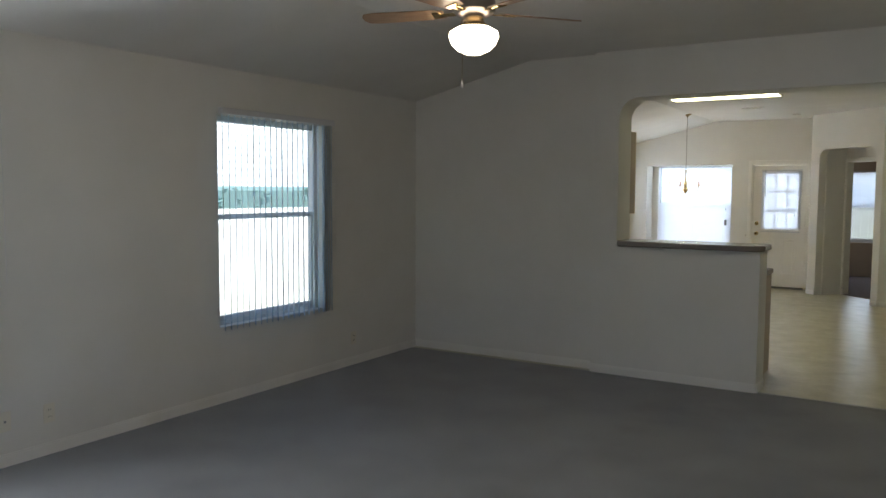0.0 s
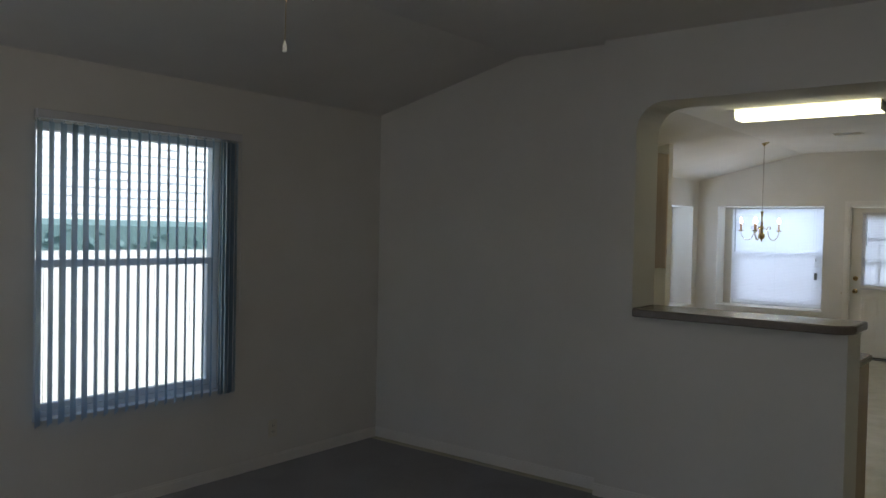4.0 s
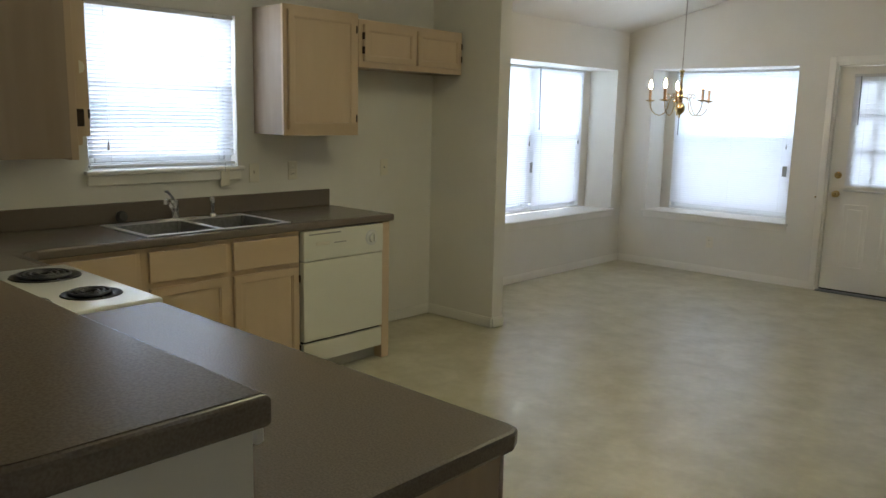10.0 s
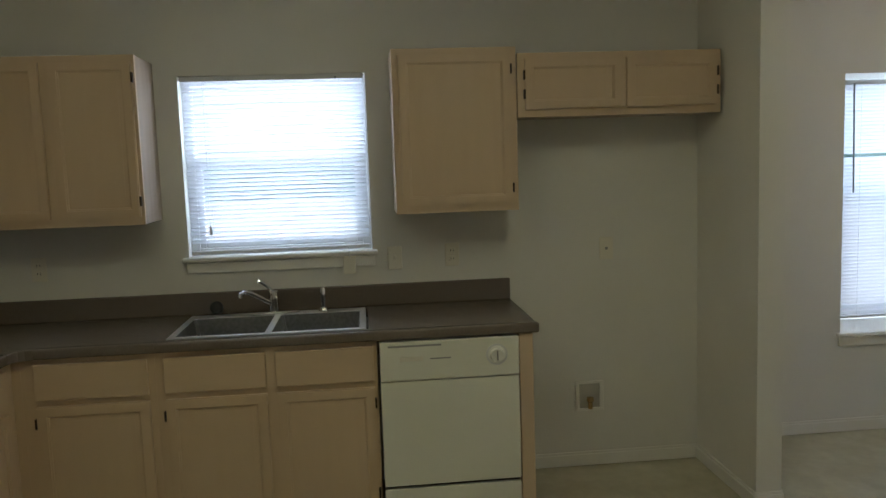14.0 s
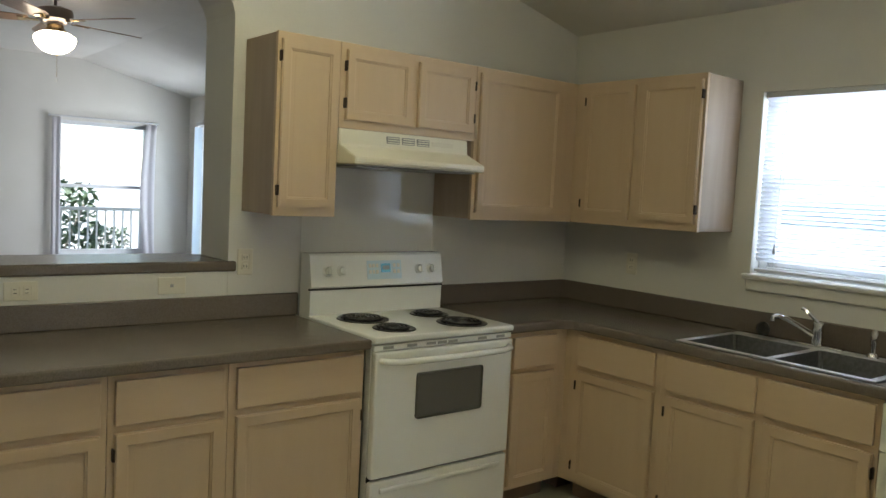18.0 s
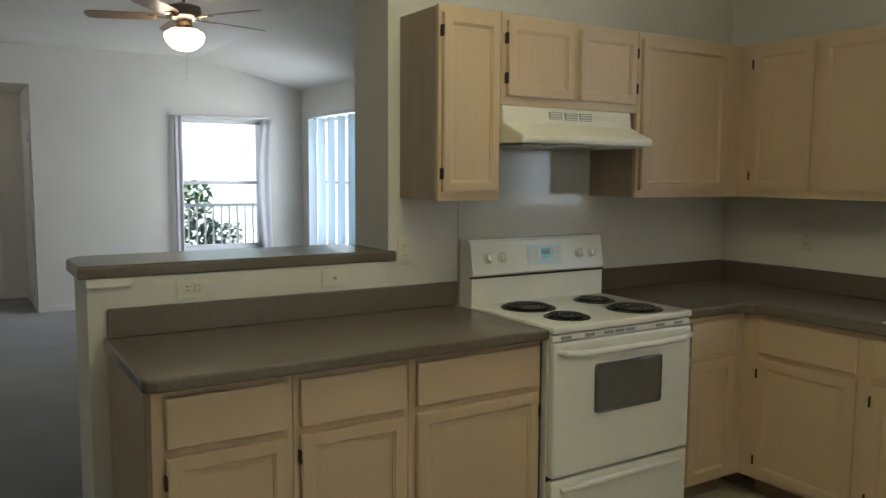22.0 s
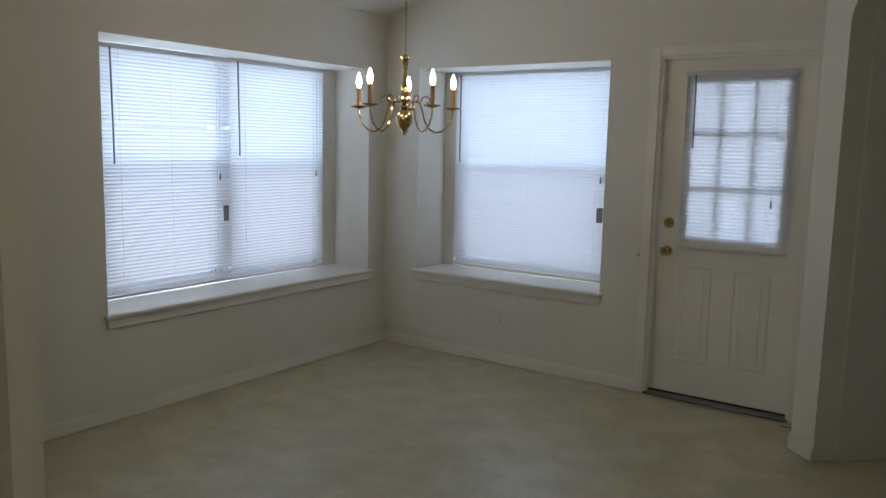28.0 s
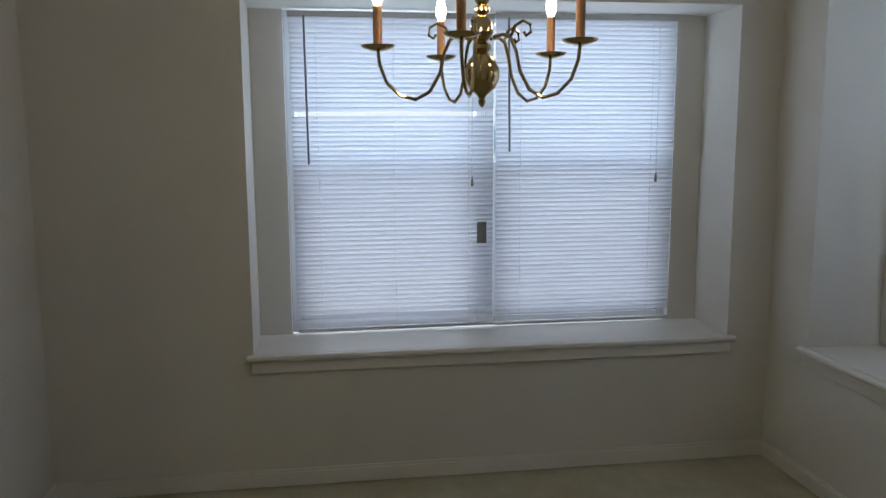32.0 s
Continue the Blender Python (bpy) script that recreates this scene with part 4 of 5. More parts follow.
vertical_blind(W2[0], W2[1], W2[2], W2[3], 3, 150, "pale blue-grey vertical blind beside the front corner", 0.27, 4.0)

# front window with drapes drawn to its sides
window_unit("window_3", pose(WF[0], YF - 0.075, WF[2]), WF[1] - WF[0], WF[3] - WF[2], "white vinyl window looking on the porch")


def drape(x0, x1, bow, label):
    bm = B()
    lo = []
    n = 40
    for z in np.linspace(0.50, 2.11, 14):
        f = (2.11 - z) / 1.61
        row = []
        for i in range(n + 1):
            s = i / n
            x = x0 + (x1 - x0) * s + bow * math.sin(f * math.pi) * (0.35 + s)
            row.append(bm.verts.new((x, YF + 0.05 + 0.008 * math.sin(s * math.pi * 3 + 0.4 * f), z)))
        lo.append(row)
    for a, b in zip(lo, lo[1:]):
        for i in range(n):
            bm.faces.new((a[i], a[i + 1], b[i + 1], b[i]))
    ob = part("drape", bm, CURTAIN, smooth=True)
    md = ob.modifiers.new("thick", "SOLIDIFY")
    md.thickness = 0.003
    return tagged(ob, label, "curtain", "drapes")


drape(1.45, 1.54, 0.0, "grey sheer drape drawn to the window's side")
drape(0.41, 0.525, 0.045, "grey sheer drape hanging slightly bowed")
cr = thing("curtain_rod", pose(0, YF + 0.05, 2.125), "thin white curtain rod over the front window", "curtain rod")
part("rod", tube(B(), [(0.38, 0, 0), (1.58, 0, 0)], 0.009), RAIL, cr, smooth=True)
for x in (0.40, 1.56):
    part("bracket", box(B(), x - 0.008, x + 0.008, -0.05, 0.008, -0.012, 0.012, 0.002), RAIL, cr)

# sink window
window_unit("window_4", west(-0.075, WS[1], WS[2]), WS[1] - WS[0], WS[3] - WS[2], "white vinyl window over the sink")
mini_blind(west(-0.02, WS[1] - 0.008, WS[3] - 0.002), WS[1] - WS[0] - 0.016, WS[3] - WS[2] - 0.02, "white mini blind with half-open slats over the sink", tilt=42, wand=0.74, wand_len=0.02, tag=None)
sill(west(0, WS[1], WS[2] - 0.015), WS[1] - WS[0], 0.07, "white window sill over the sink")
tg = thing("blind_cord_tag", west(0.03, 1.995, 1.215), "white paper warning tag hanging from the blind cord", "tag")
part("cord", tube(B(), [(0, 0.02, 0.01), (0.0, 0.016, -0.05)], 0.0015, 4), RAIL, tg)
part("tag", box(B(), -0.03, 0.03, 0.013, 0.016, -0.13, -0.04, 0.001), PLATE, tg)

# dining windows in their deep recesses
bw, bh = WBI[1] - WBI[0], WB[3] - WB[2]
half = bw / 2
for k in (0, 1):
    window_unit("window_%d" % (5 + k), west(XD - 0.37, WBI[1] - k * half, WB[2] + 0.021), half, bh - 0.021, "white vinyl window in the dining recess")
mid_y = 5.82
mini_blind(west(XD - 0.315, WBI[1] - 0.004, WB[3] - 0.004), WBI[1] - mid_y - 0.01, bh - 0.035, "closed white mini blind in the dining recess", tilt=67, wand=0.06, wand_len=0.62)
mini_blind(west(XD - 0.298, mid_y, WB[3] - 0.012), mid_y - WBI[0] - 0.022, bh - 0.05, "closed white mini blind with a bent slat gap", tilt=60, wand=0.07, wand_len=0.66, tag=(0.06, -0.93), gaps=(19, 62), sag=0.25)
sill(west(XD, WB[1], WB[2]), WB[1] - WB[0], 0.33, "deep white sill of the dining recess")
dwid = WDI[1] - WDI[0]
window_unit("window_7", north(WDI[1], YB + 0.37, WD[2] + 0.021), dwid, WD[3] - WD[2] - 0.021, "white vinyl window in the back wall recess")
mini_blind(north(WDI[1] - 0.004, YB + 0.315, WD[3] - 0.004), dwid - 0.008, WD[3] - WD[2] - 0.035, "closed white mini blind in the back recess", tilt=67, wand=0.05, wand_len=0.66, tag=(0.08, -0.93), gaps=(), sag=-0.2)
sill(north(WD[1], YB, WD[2]), WD[1] - WD[0], 0.33, "deep white sill of the back recess")
# bedroom window
window_unit("window_8", north(WBED[1], 9.96, WBED[2]), WBED[1] - WBED[0], WBED[3] - WBED[2], "white vinyl bedroom window seen through the doorway")
mini_blind(north(WBED[1] - 0.01, 9.93, WBED[3]), WBED[1] - WBED[0] - 0.02, 0.72, "white mini blind half lowered in the bedroom", tilt=50, wand_len=0.5)


# ---- doors ----
def casing(m, w, h, label, width=0.06, t=0.016):
    u = tagged(thing("door_casing", m, label, "door casing"), kind="structure")
    part("jamb_trim", box(B(), -width, 0, 0, t, 0, h + width, 0.004, 2), TRIM, u)
    part("jamb_trim", box(B(), w, w + width, 0, t, 0, h + width, 0.004, 2), TRIM, u)
    part("head_trim", box(B(), 0.0005, w - 0.0005, 0, t, h, h + width, 0.004, 2), TRIM, u)
    return u


def jamb(m, w, h, depth):
    bm = B()
    box(bm, 0, 0.018, -depth, -0.001, 0, h, 0.001)
    box(bm, w - 0.018, w, -depth, -0.001, 0, h, 0.001)
    box(bm, 0.018, w - 0.018, -depth, -0.001, h - 0.018, h, 0.001)
    ob = structure("door_jamb", bm, TRIM, "white painted door jamb", "door jamb")
    ob.matrix_basis = m
    return ob


def knob_set(door, x, z, y, mat, label):
    k = part("door_knob", lathe(B(), [(0, 0), (0.031, 0), (0.031, 0.006), (0.012, 0.010), (0.011, 0.03), (0.022, 0.038), (0.028, 0.052), (0.02, 0.064), (0, 0.066)]), mat, door, label, True)
    k.matrix_basis = pose(x, y, z, -90, 0, 0)
    return k


def deadbolt(door, x, z, y, mat):
    k = part("deadbolt", lathe(B(), [(0, 0), (0.032, 0), (0.03, 0.008), (0.014, 0.011), (0, 0.012)]), mat, door, "round metal deadbolt", True)
    k.matrix_basis = pose(x, y, z, -90, 0, 0)
    part("thumb_turn", box(B(), -0.004, 0.004, -0.016, 0.016, 0.01, 0.024, 0.002), mat, k)


def butt_hinges(door, x, h, mat, zs=(0.2, 1.02, 1.83)):
    for z in zs:
        part("hinge", lathe(B(), [(0, z - 0.05), (0.009, z - 0.05), (0.009, z + 0.05), (0, z + 0.05)], x, 0.008, 8), mat, door, "dark metal hinge", True)


def sunk_panel(door, x0, x1, z0, z1, y):
    bm = B()
    t = 0.014
    for a in ((x0, x0 + t, z0, z1), (x1 - t, x1, z0, z1), (x0 + t, x1 - t, z0, z0 + t), (x0 + t, x1 - t, z1 - t, z1)):
        box(bm, a[0], a[1], y - 0.002, y + 0.005, a[2], a[3], 0.003)
    box(bm, x0 + 0.045, x1 - 0.045, y - 0.002, y + 0.004, z0 + 0.045, z1 - 0.045, 0.003)
    part("raised_panel", bm, DOORP, door)


# back door with nine lights and a blind over the glass
BDW = 0.816
jamb(north(2.71, YB, 0), 0.85, 2.05, 0.13)
casing(north(2.71, YB, 0), 0.85, 2.05, "white casing of the back door")
bd = thing("door_1", north(2.692, YB + 0.05, 0.012), "white steel back door with nine glass lights", "door")
tagged(bd, kind="structure")
gx0, gx1, gz0, gz1 = 0.10, 0.655, 0.96, 1.90
bm = B()
for a in ((0, gx0, 0, 2.015), (gx1, BDW, 0, 2.015), (gx0, gx1, 0, gz0), (gx0, gx1, gz1, 2.015)):
    box(bm, a[0], a[1], -0.044, 0, a[2], a[3])
part("door_leaf", bm, DOORP, bd)
fr = B()
for a in ((gx0 - 0.012, gx0 + 0.022, gz0 - 0.012, gz1 + 0.012), (gx1 - 0.022, gx1 + 0.012, gz0 - 0.012, gz1 + 0.012), (gx0 + 0.022, gx1 - 0.022, gz0 - 0.012, gz0 + 0.022), (gx0 + 0.022, gx1 - 0.022, gz1 - 0.022, gz1 + 0.012)):
    box(fr, a[0], a[1], -0.03, 0.008, a[2], a[3], 0.003)
part("glass_frame", fr, DOORP, bd)
for i in (1, 2):
    x = gx0 + (gx1 - gx0) * i / 3
    part("muntin", box(B(), x - 0.012, x + 0.012, -0.03, 0.007, gz0 + 0.02, gz1 - 0.02, 0.002), DOORP, bd)
    z = gz0 + (gz1 - gz0) * i / 3
    part("muntin", box(B(), gx0 + 0.02, gx1 - 0.02, -0.029, 0.006, z - 0.012, z + 0.012, 0.002), DOORP, bd)
for i in range(3):
    for j in range(3):
        x, z = gx0 + (gx1 - gx0) * i / 3, gz0 + (gz1 - gz0) * j / 3
        p = part("pane", box(B(), x + 0.012, x + (gx1 - gx0) / 3 - 0.012, -0.018, -0.014, z + 0.012, z + (gz1 - gz0) / 3 - 0.012), GLASS, bd)
        p.visible_shadow = False
sunk_panel(bd, 0.14, 0.35, 0.22, 0.80, 0)
sunk_panel(bd, 0.47, 0.68, 0.22, 0.80, 0)
knob_set(bd, BDW - 0.07, 0.885, 0, BRASS, "polished brass door knob")
deadbolt(bd, BDW - 0.07, 1.055, 0, BRASS)
butt_hinges(bd, -0.003, 2.0, BRONZE)
# dark strips painted on the leaf for the shaded gap at side and bottom
for a in ((0.0, 0.005, 0.0, 2.015), (0.005, BDW, 0.0, 0.012)):
    part("gap_shade_strip", box(B(), a[0], a[1], 0.0005, 0.003, a[2], a[3]), DARK, bd, "dark strip drawn as the shaded gap at the door edge")
mini_blind(north(2.692 - gx0 + 0.03, YB + 0.029, 0.012 + gz1 + 0.045), gx1 - gx0 + 0.06, gz1 - gz0 + 0.09, "white mini blind mounted on the back door", tilt=66, wand=0.06, wand_len=0.44)
structure("door_threshold", box(B(), 1.865, 2.705, YB - 0.03, YB + 0.14, 0.0, 0.012, 0.003), WANDM, "dark metal threshold of the back door", "threshold")
ch = thing("door_chain", north(1.80, YB, 0.86), "small brass chain hook beside the back door", "door chain")
part("wire", tube(B(), [(0, 0.004, 0.28), (0.004, 0.006, 0.12), (0.0, 0.008, 0.02), (0.012, 0.012, 0.0), (0.016, 0.012, 0.018)], 0.002, 5), RAIL, ch)
part("hook", lathe(B(), [(0, -0.008), (0.008, -0.004), (0.008, 0.006), (0, 0.01)], 0.012, 0.012, 8), BRASS, ch, smooth=True)

# front door with a fan light
jamb(pose(DF, YE, 0), 0.93, 2.04, 0.13)
casing(pose(DF, YE, 0), 0.93, 2.04, "white casing of the front door", 0.05)
fd = tagged(thing("door_2", pose(DF + 0.018, YE - 0.03, 0.012), "white front door with a half-round fan light", "door"), kind="structure")
FW, cx, cz, fr_ = 0.894, 0.447, 1.69, 0.275
bm = B()
box(bm, 0, FW, -0.044, 0, 0, cz)
rim = [(0, 2.008), (0, cz)] + [(cx - fr_ * math.cos(a), cz + 0.8 * fr_ * math.sin(a)) for a in np.linspace(0, math.pi, 17)] + [(FW, cz), (FW, 2.008)]
lo = [bm.verts.new((x, -0.044, z)) for x, z in rim]
hi = [bm.verts.new((x, 0, z)) for x, z in rim]
bm.faces.new(lo), bm.faces.new(hi)
for i in range(len(lo)):
    bm.faces.new((lo[i], lo[(i + 1) % len(lo)], hi[(i + 1) % len(lo)], hi[i]))
bmesh.ops.recalc_face_normals(bm, faces=bm.faces)
part("door_leaf", bm, DOORP, fd)
bm = B()
tube(bm, [(cx - fr_ * math.cos(a), 0.004, cz + 0.8 * fr_ * math.sin(a)) for a in np.linspace(0, math.pi, 17)], 0.011, 6)
tube(bm, [(cx - fr_, 0.004, cz), (cx + fr_, 0.004, cz)], 0.011, 6)
part("fan_light_frame", bm, DOORP, fd, smooth=True)
bm = B()
tube(bm, [(cx - 0.11 * math.cos(a), -0.01, cz + 0.08 * math.sin(a)) for a in np.linspace(0, math.pi, 9)], 0.005, 5)
for a in (0.6, 1.2, 1.94, 2.54):
    tube(bm, [(cx - 0.11 * math.cos(a), -0.01, cz + 0.08 * math.sin(a)), (cx - fr_ * math.cos(a), -0.01, cz + 0.8 * fr_ * math.sin(a))], 0.005, 5)
part("fan_light_bars", bm, DOORP, fd)
p = part("pane", box(B(), cx - fr_, cx + fr_, -0.026, -0.022, cz - 0.002, cz + 0.8 * fr_), GLASS, fd)
p.visible_shadow = False
part("peephole", lathe(B(), [(0, 0), (0.008, 0), (0.008, 0.004), (0, 0.005)], 0, 0, 10), BRASS, fd).matrix_basis = pose(cx, 0, 1.50, -90, 0, 0)
knob_set(fd, 0.07, 0.92, 0, PEWTER, "dull grey front door knob")
deadbolt(fd, 0.07, 1.08, 0, PEWTER)
# the dark gap round the leaf is laid on as thin near-black strips
for a in ((0.0, 0.006, 0.0, 2.008), (FW - 0.006, FW, 0.0, 2.008), (0.006, FW - 0.006, 2.002, 2.008), (0.006, FW - 0.006, 0.0, 0.01)):
    part("gap_shade_strip", box(B(), a[0], a[1], 0.0005, 0.003, a[2], a[3]), DARK, fd, "dark strip drawn as the shaded gap at the door edge")
butt_hinges(fd, FW + 0.003, 2.0, GREYP)
structure("door_threshold", box(B(), DF + 0.005, DF + 0.925, YE - 0.13, YE + 0.02, 0.0, 0.012, 0.003), GREYP, "dark metal threshold of the front door", "threshold")

# entry closet door, edge on to the kitchen
casing(pose(XE, -6.42, 0, 0, 0, -90), 0.72, 2.04, "white casing of the entry closet", 0.05)
ec = tagged(thing("door_4", pose(XE + 0.002, -6.435, 0.012, 0, 0, -90), "white flush entry closet door", "door"), kind="structure")
part("door_leaf", box(B(), 0, 0.69, 0.0, 0.012, 0, 2.01, 0.002), DOORP, ec)
butt_hinges(ec, 0.004, 2.0, GREYP)

# closet door in the askew inner wall
jamb(closet @ pose(0, 0.12, 0, 0, 0, 90), 0.72, 2.04, 0.11)
casing(closet @ pose(0, 0.12, 0, 0, 0, 90), 0.72, 2.04, "white casing of the closet door")
cd = tagged(thing("door_3", closet @ pose(0.02, 0.138, 0.012, 0, 0, 90), "white closet door with brass knob and dark hinges", "door"), kind="structure")
part("door_leaf", box(B(), 0, 0.684, -0.035, 0, 0, 2.005, 0.002), DOORP, cd)
sunk_panel(cd, 0.10, 0.585, 1.05, 1.86, 0)
sunk_panel(cd, 0.10, 0.585, 0.20, 0.92, 0)
knob_set(cd, 0.06, 0.95, 0, BRASS, "brass closet door knob")
butt_hinges(cd, 0.69, 2.0, BRONZE)

# bedroom doorway casing
dc = casing(pose(0, 0, 0), 0.74, 2.05, "white casing of the bedroom doorway")
dc.matrix_basis = diag @ pose(0.98, 0.47, 0, 0, 0, 180)


# ---- baseboards ----
def baseboard(x0, y0, x1, y1, side):
    """Along a wall line; side turns it to the room side (+1: left of the line)."""
    d = math.hypot(x1 - x0, y1 - y0)
    bm = B()
    box(bm, 0, d, 0.0005 if side > 0 else -0.013, 0.013 if side > 0 else -0.0005, 0, 0.060, 0.0)
    box(bm, 0, d, 0.0005 if side > 0 else -0.008, 0.008 if side > 0 else -0.0005, 0.060, 0.073, 0.0)
    ob = structure("baseboard", bm, TRIM, "white painted baseboard along the wall", "baseboard")
    ob.matrix_basis = pose(x0, y0, 0, 0, 0, math.degrees(math.atan2(y1 - y0, x1 - x0)))
    return ob


for a in ((XL, YF, XL, YP, -1), (XL, YP, XJ, YP, -1), (XJ, YJ, XH, YJ, -1), (XH, YJ, XH, YK - 0.04, -1), (XL, YF, XE, YF, 1), (XE, YE, XE, YE + 0.15, -1), (XE, YE, DF - 0.05, YE, 1), (DF + 0.98, YE, DF + 0.99, YE, 1), (XR, YE, XR, 1.2, 1),
          (XL, 2.79, XL, 3.80, -1), (XL, 3.80, 0.64, 3.80, -1), (0.64, 3.80, 0.64, 3.92, -1), (XD, 3.92, 0.64, 3.92, 1), (XD, 3.92, XD, YB, -1), (XD, YB, 1.80, YB, -1), (2.80, YB, 2.80, 6.63, -1),
          (2.80, 6.63, 2.93, 6.503, -1), (3.745, 5.70, 3.83, 5.62, -1), (3.83, 5.62, 4.10, 5.62, -1), (XW - 0.183, YH + 3.08, XW - 0.0535, YH + 0.902, -1), (XW - 0.003, YH + 0.055, XW, YH, -1), (XW, YH, 6.6, YH, -1), (3.02, 6.60, 3.32, 6.90, -1)):
    baseboard(*a)
ds = thing("door_stop", closet @ pose(-0.0005, 1.09, 0.06), "small brass spring door stop on the baseboard", "door stop")
part("spring", tube(B(), [(-0.013, 0, 0), (-0.085, 0, -0.004)], 0.005, 6), BRASS, ds, smooth=True)
part("cap", tube(B(), [(-0.085, 0, -0.004), (-0.10, 0, -0.005)], 0.008, 6), GREYP, ds, smooth=True)
ds2 = thing("door_stop", pose(2.80, 6.80, 0.05), "small spring door stop beside the back door", "door stop")
part("spring", tube(B(), [(-0.013, 0, 0), (-0.085, 0, -0.004)], 0.005, 6), BRASS, ds2, smooth=True)
structure("floor_joint", box(B(), XH, XR, -0.318, -0.285, 0.0, 0.006, 0.002), GREYP, "dark metal strip between carpet and vinyl", "threshold")

# ---- lamps and ceiling fittings ----
FX, FY = 2.22, -2.94
fan = thing("ceiling_fan", pose(FX, FY, ZC - 2.737), "dark ceiling fan with five wooden blades and a lit globe", "ceiling fan")
part("canopy", lathe(B(), [(0, 2.749), (0.065, 2.749), (0.062, 2.72), (0.03, 2.69), (0.014, 2.685)]), PEWTER, fan, smooth=True)
part("downrod", lathe(B(), [(0.012, 2.63), (0.012, 2.69)]), PEWTER, fan, smooth=True)
part("motor_housing", lathe(B(), [(0.02, 2.645), (0.06, 2.64), (0.115, 2.62), (0.122, 2.585), (0.122, 2.55), (0.095, 2.525), (0.06, 2.515), (0, 2.515)], seg=28), PEWTER, fan, smooth=True)
part("light_fitter", lathe(B(), [(0.05, 2.518), (0.06, 2.49), (0.085, 2.465), (0.088, 2.452), (0, 2.452)]), BRASS, fan, "brass light fitter", True)
part("globe", lathe(B(), [(0.095, 2.46), (0.135, 2.435), (0.14, 2.41), (0.125, 2.37), (0.09, 2.335), (0.045, 2.315), (0.012, 2.31), (0, 2.31)], seg=28), GLOBE, fan, "lit white glass bowl", True)
for k in range(5):
    a = 51 + 72 * k
    bl = part("blade", prism(B(), [(0.17, -0.045), (0.25, -0.062), (0.58, -0.072), (0.645, -0.06), (0.665, -0.02), (0.665, 0.02), (0.645, 0.06), (0.58, 0.072), (0.25, 0.062), (0.17, 0.045)], -0.003, 0.003, 0.002, 1), BLADE, fan, "brown wooden blade")
    bl.matrix_basis = pose(0, 0, 2.545, 0, 0, a) @ pose(0, 0, 0, 11, 0, 0)
    part("blade_iron", box(box(B(), 0.09, 0.20, -0.016, 0.016, -0.010, -0.003, 0.002), 0.19, 0.24, -0.035, 0.035, -0.010, -0.0035, 0.003), BRASS, bl, "brass blade bracket")
for dx, dz in ((-0.03, 0.17),):
    part("pull_chain", tube(B(), [(dx, -0.07, 2.46), (dx, -0.075, 2.32 - dz)], 0.0016, 5), BRASS, fan)
    part("chain_knob", lathe(B(), [(0.002, 2.33 - dz), (0.006, 2.315 - dz), (0.007, 2.295 - dz), (0, 2.288 - dz)], dx, -0.075, 8), ENAMEL, fan, "white pull knob", True)


def fluorescent(x0, x1, yc, label):
    u = thing("fluorescent_light", pose(0, 0, 0), label, "ceiling light", "fluorescent lights")
    part("housing", box(B(), x0, x1, yc - 0.07, yc + 0.07, ZC - 0.045, ZC - 0.0005, 0.003), ENAMEL, u)
    bm = B()
    prof = [(-0.14, ZC - 0.022), (-0.13, ZC - 0.06), (-0.09, ZC - 0.088), (0.09, ZC - 0.088), (0.13, ZC - 0.06), (0.14, ZC - 0.022)]
    lo = [bm.verts.new((x0 + 0.012, yc + y, z)) for y, z in prof]
    hi = [bm.verts.new((x1 - 0.012, yc + y, z)) for y, z in prof]
    bm.faces.new(lo), bm.faces.new(hi)
    for i in range(len(lo)):
        bm.faces.new((lo[i], lo[(i + 1) % len(lo)], hi[(i + 1) % len(lo)], hi[i]))
    bmesh.ops.recalc_face_normals(bm, faces=bm.faces)
    part("diffuser", bm, TUBE, u, "lit ribbed acrylic diffuser")
    for x in (x0, x1 - 0.012):
        part("end_cap", box(B(), x, x + 0.012, yc - 0.142, yc + 0.142, ZC - 0.092, ZC - 0.0005, 0.004), ENAMEL, u)
    return u


fluorescent(1.82, 3.04, 1.22, "lit wraparound fluorescent ceiling light over the kitchen")
fluorescent(1.70, 2.92, 2.86, "lit wraparound fluorescent ceiling light near the dining area")


def vent(m, w, d, label):
    u = thing("ceiling_vent", m, label, "air vent", "ceiling vents")
    bm = B()
    for a in ((-w / 2, w / 2, -d / 2, -d / 2 + 0.02), (-w / 2, w / 2, d / 2 - 0.02, d / 2), (-w / 2, -w / 2 + 0.02, -d / 2 + 0.02, d / 2 - 0.02), (w / 2 - 0.02, w / 2, -d / 2 + 0.02, d / 2 - 0.02)):
        box(bm, *a, -0.008, -0.0005, 0.002)
    part("frame", bm, TRIM, u)
    part("backing", box(B(), -w / 2 + 0.02, w / 2 - 0.02, -d / 2 + 0.02, d / 2 - 0.02, -0.002, -0.0005), DARK, u)
    n = int((d - 0.05) / 0.02)
    for i in range(n):
        s = part("louvre", box(B(), -w / 2 + 0.02, w / 2 - 0.02, -0.008, 0.008, -0.0006, 0.0006), TRIM, u)
        s.matrix_basis = pose(0, -d / 2 + 0.032 + i * 0.02, -0.007, 35, 0, 0)


vent(pose(3.66, 1.93, ZC), 0.20, 0.30, "white louvred air vent in the kitchen ceiling")
vent(pose(2.21, 5.0, ZC), 0.30, 0.15, "white louvred air vent in the dining ceiling")
vent(pose(3.58, -2.86, ZC), 0.30, 0.20, "white louvred air vent in the living room ceiling")
sm = thing("smoke_detector", pose(2.62, 6.2, ZC), "white round smoke detector on the ceiling", "smoke detector")
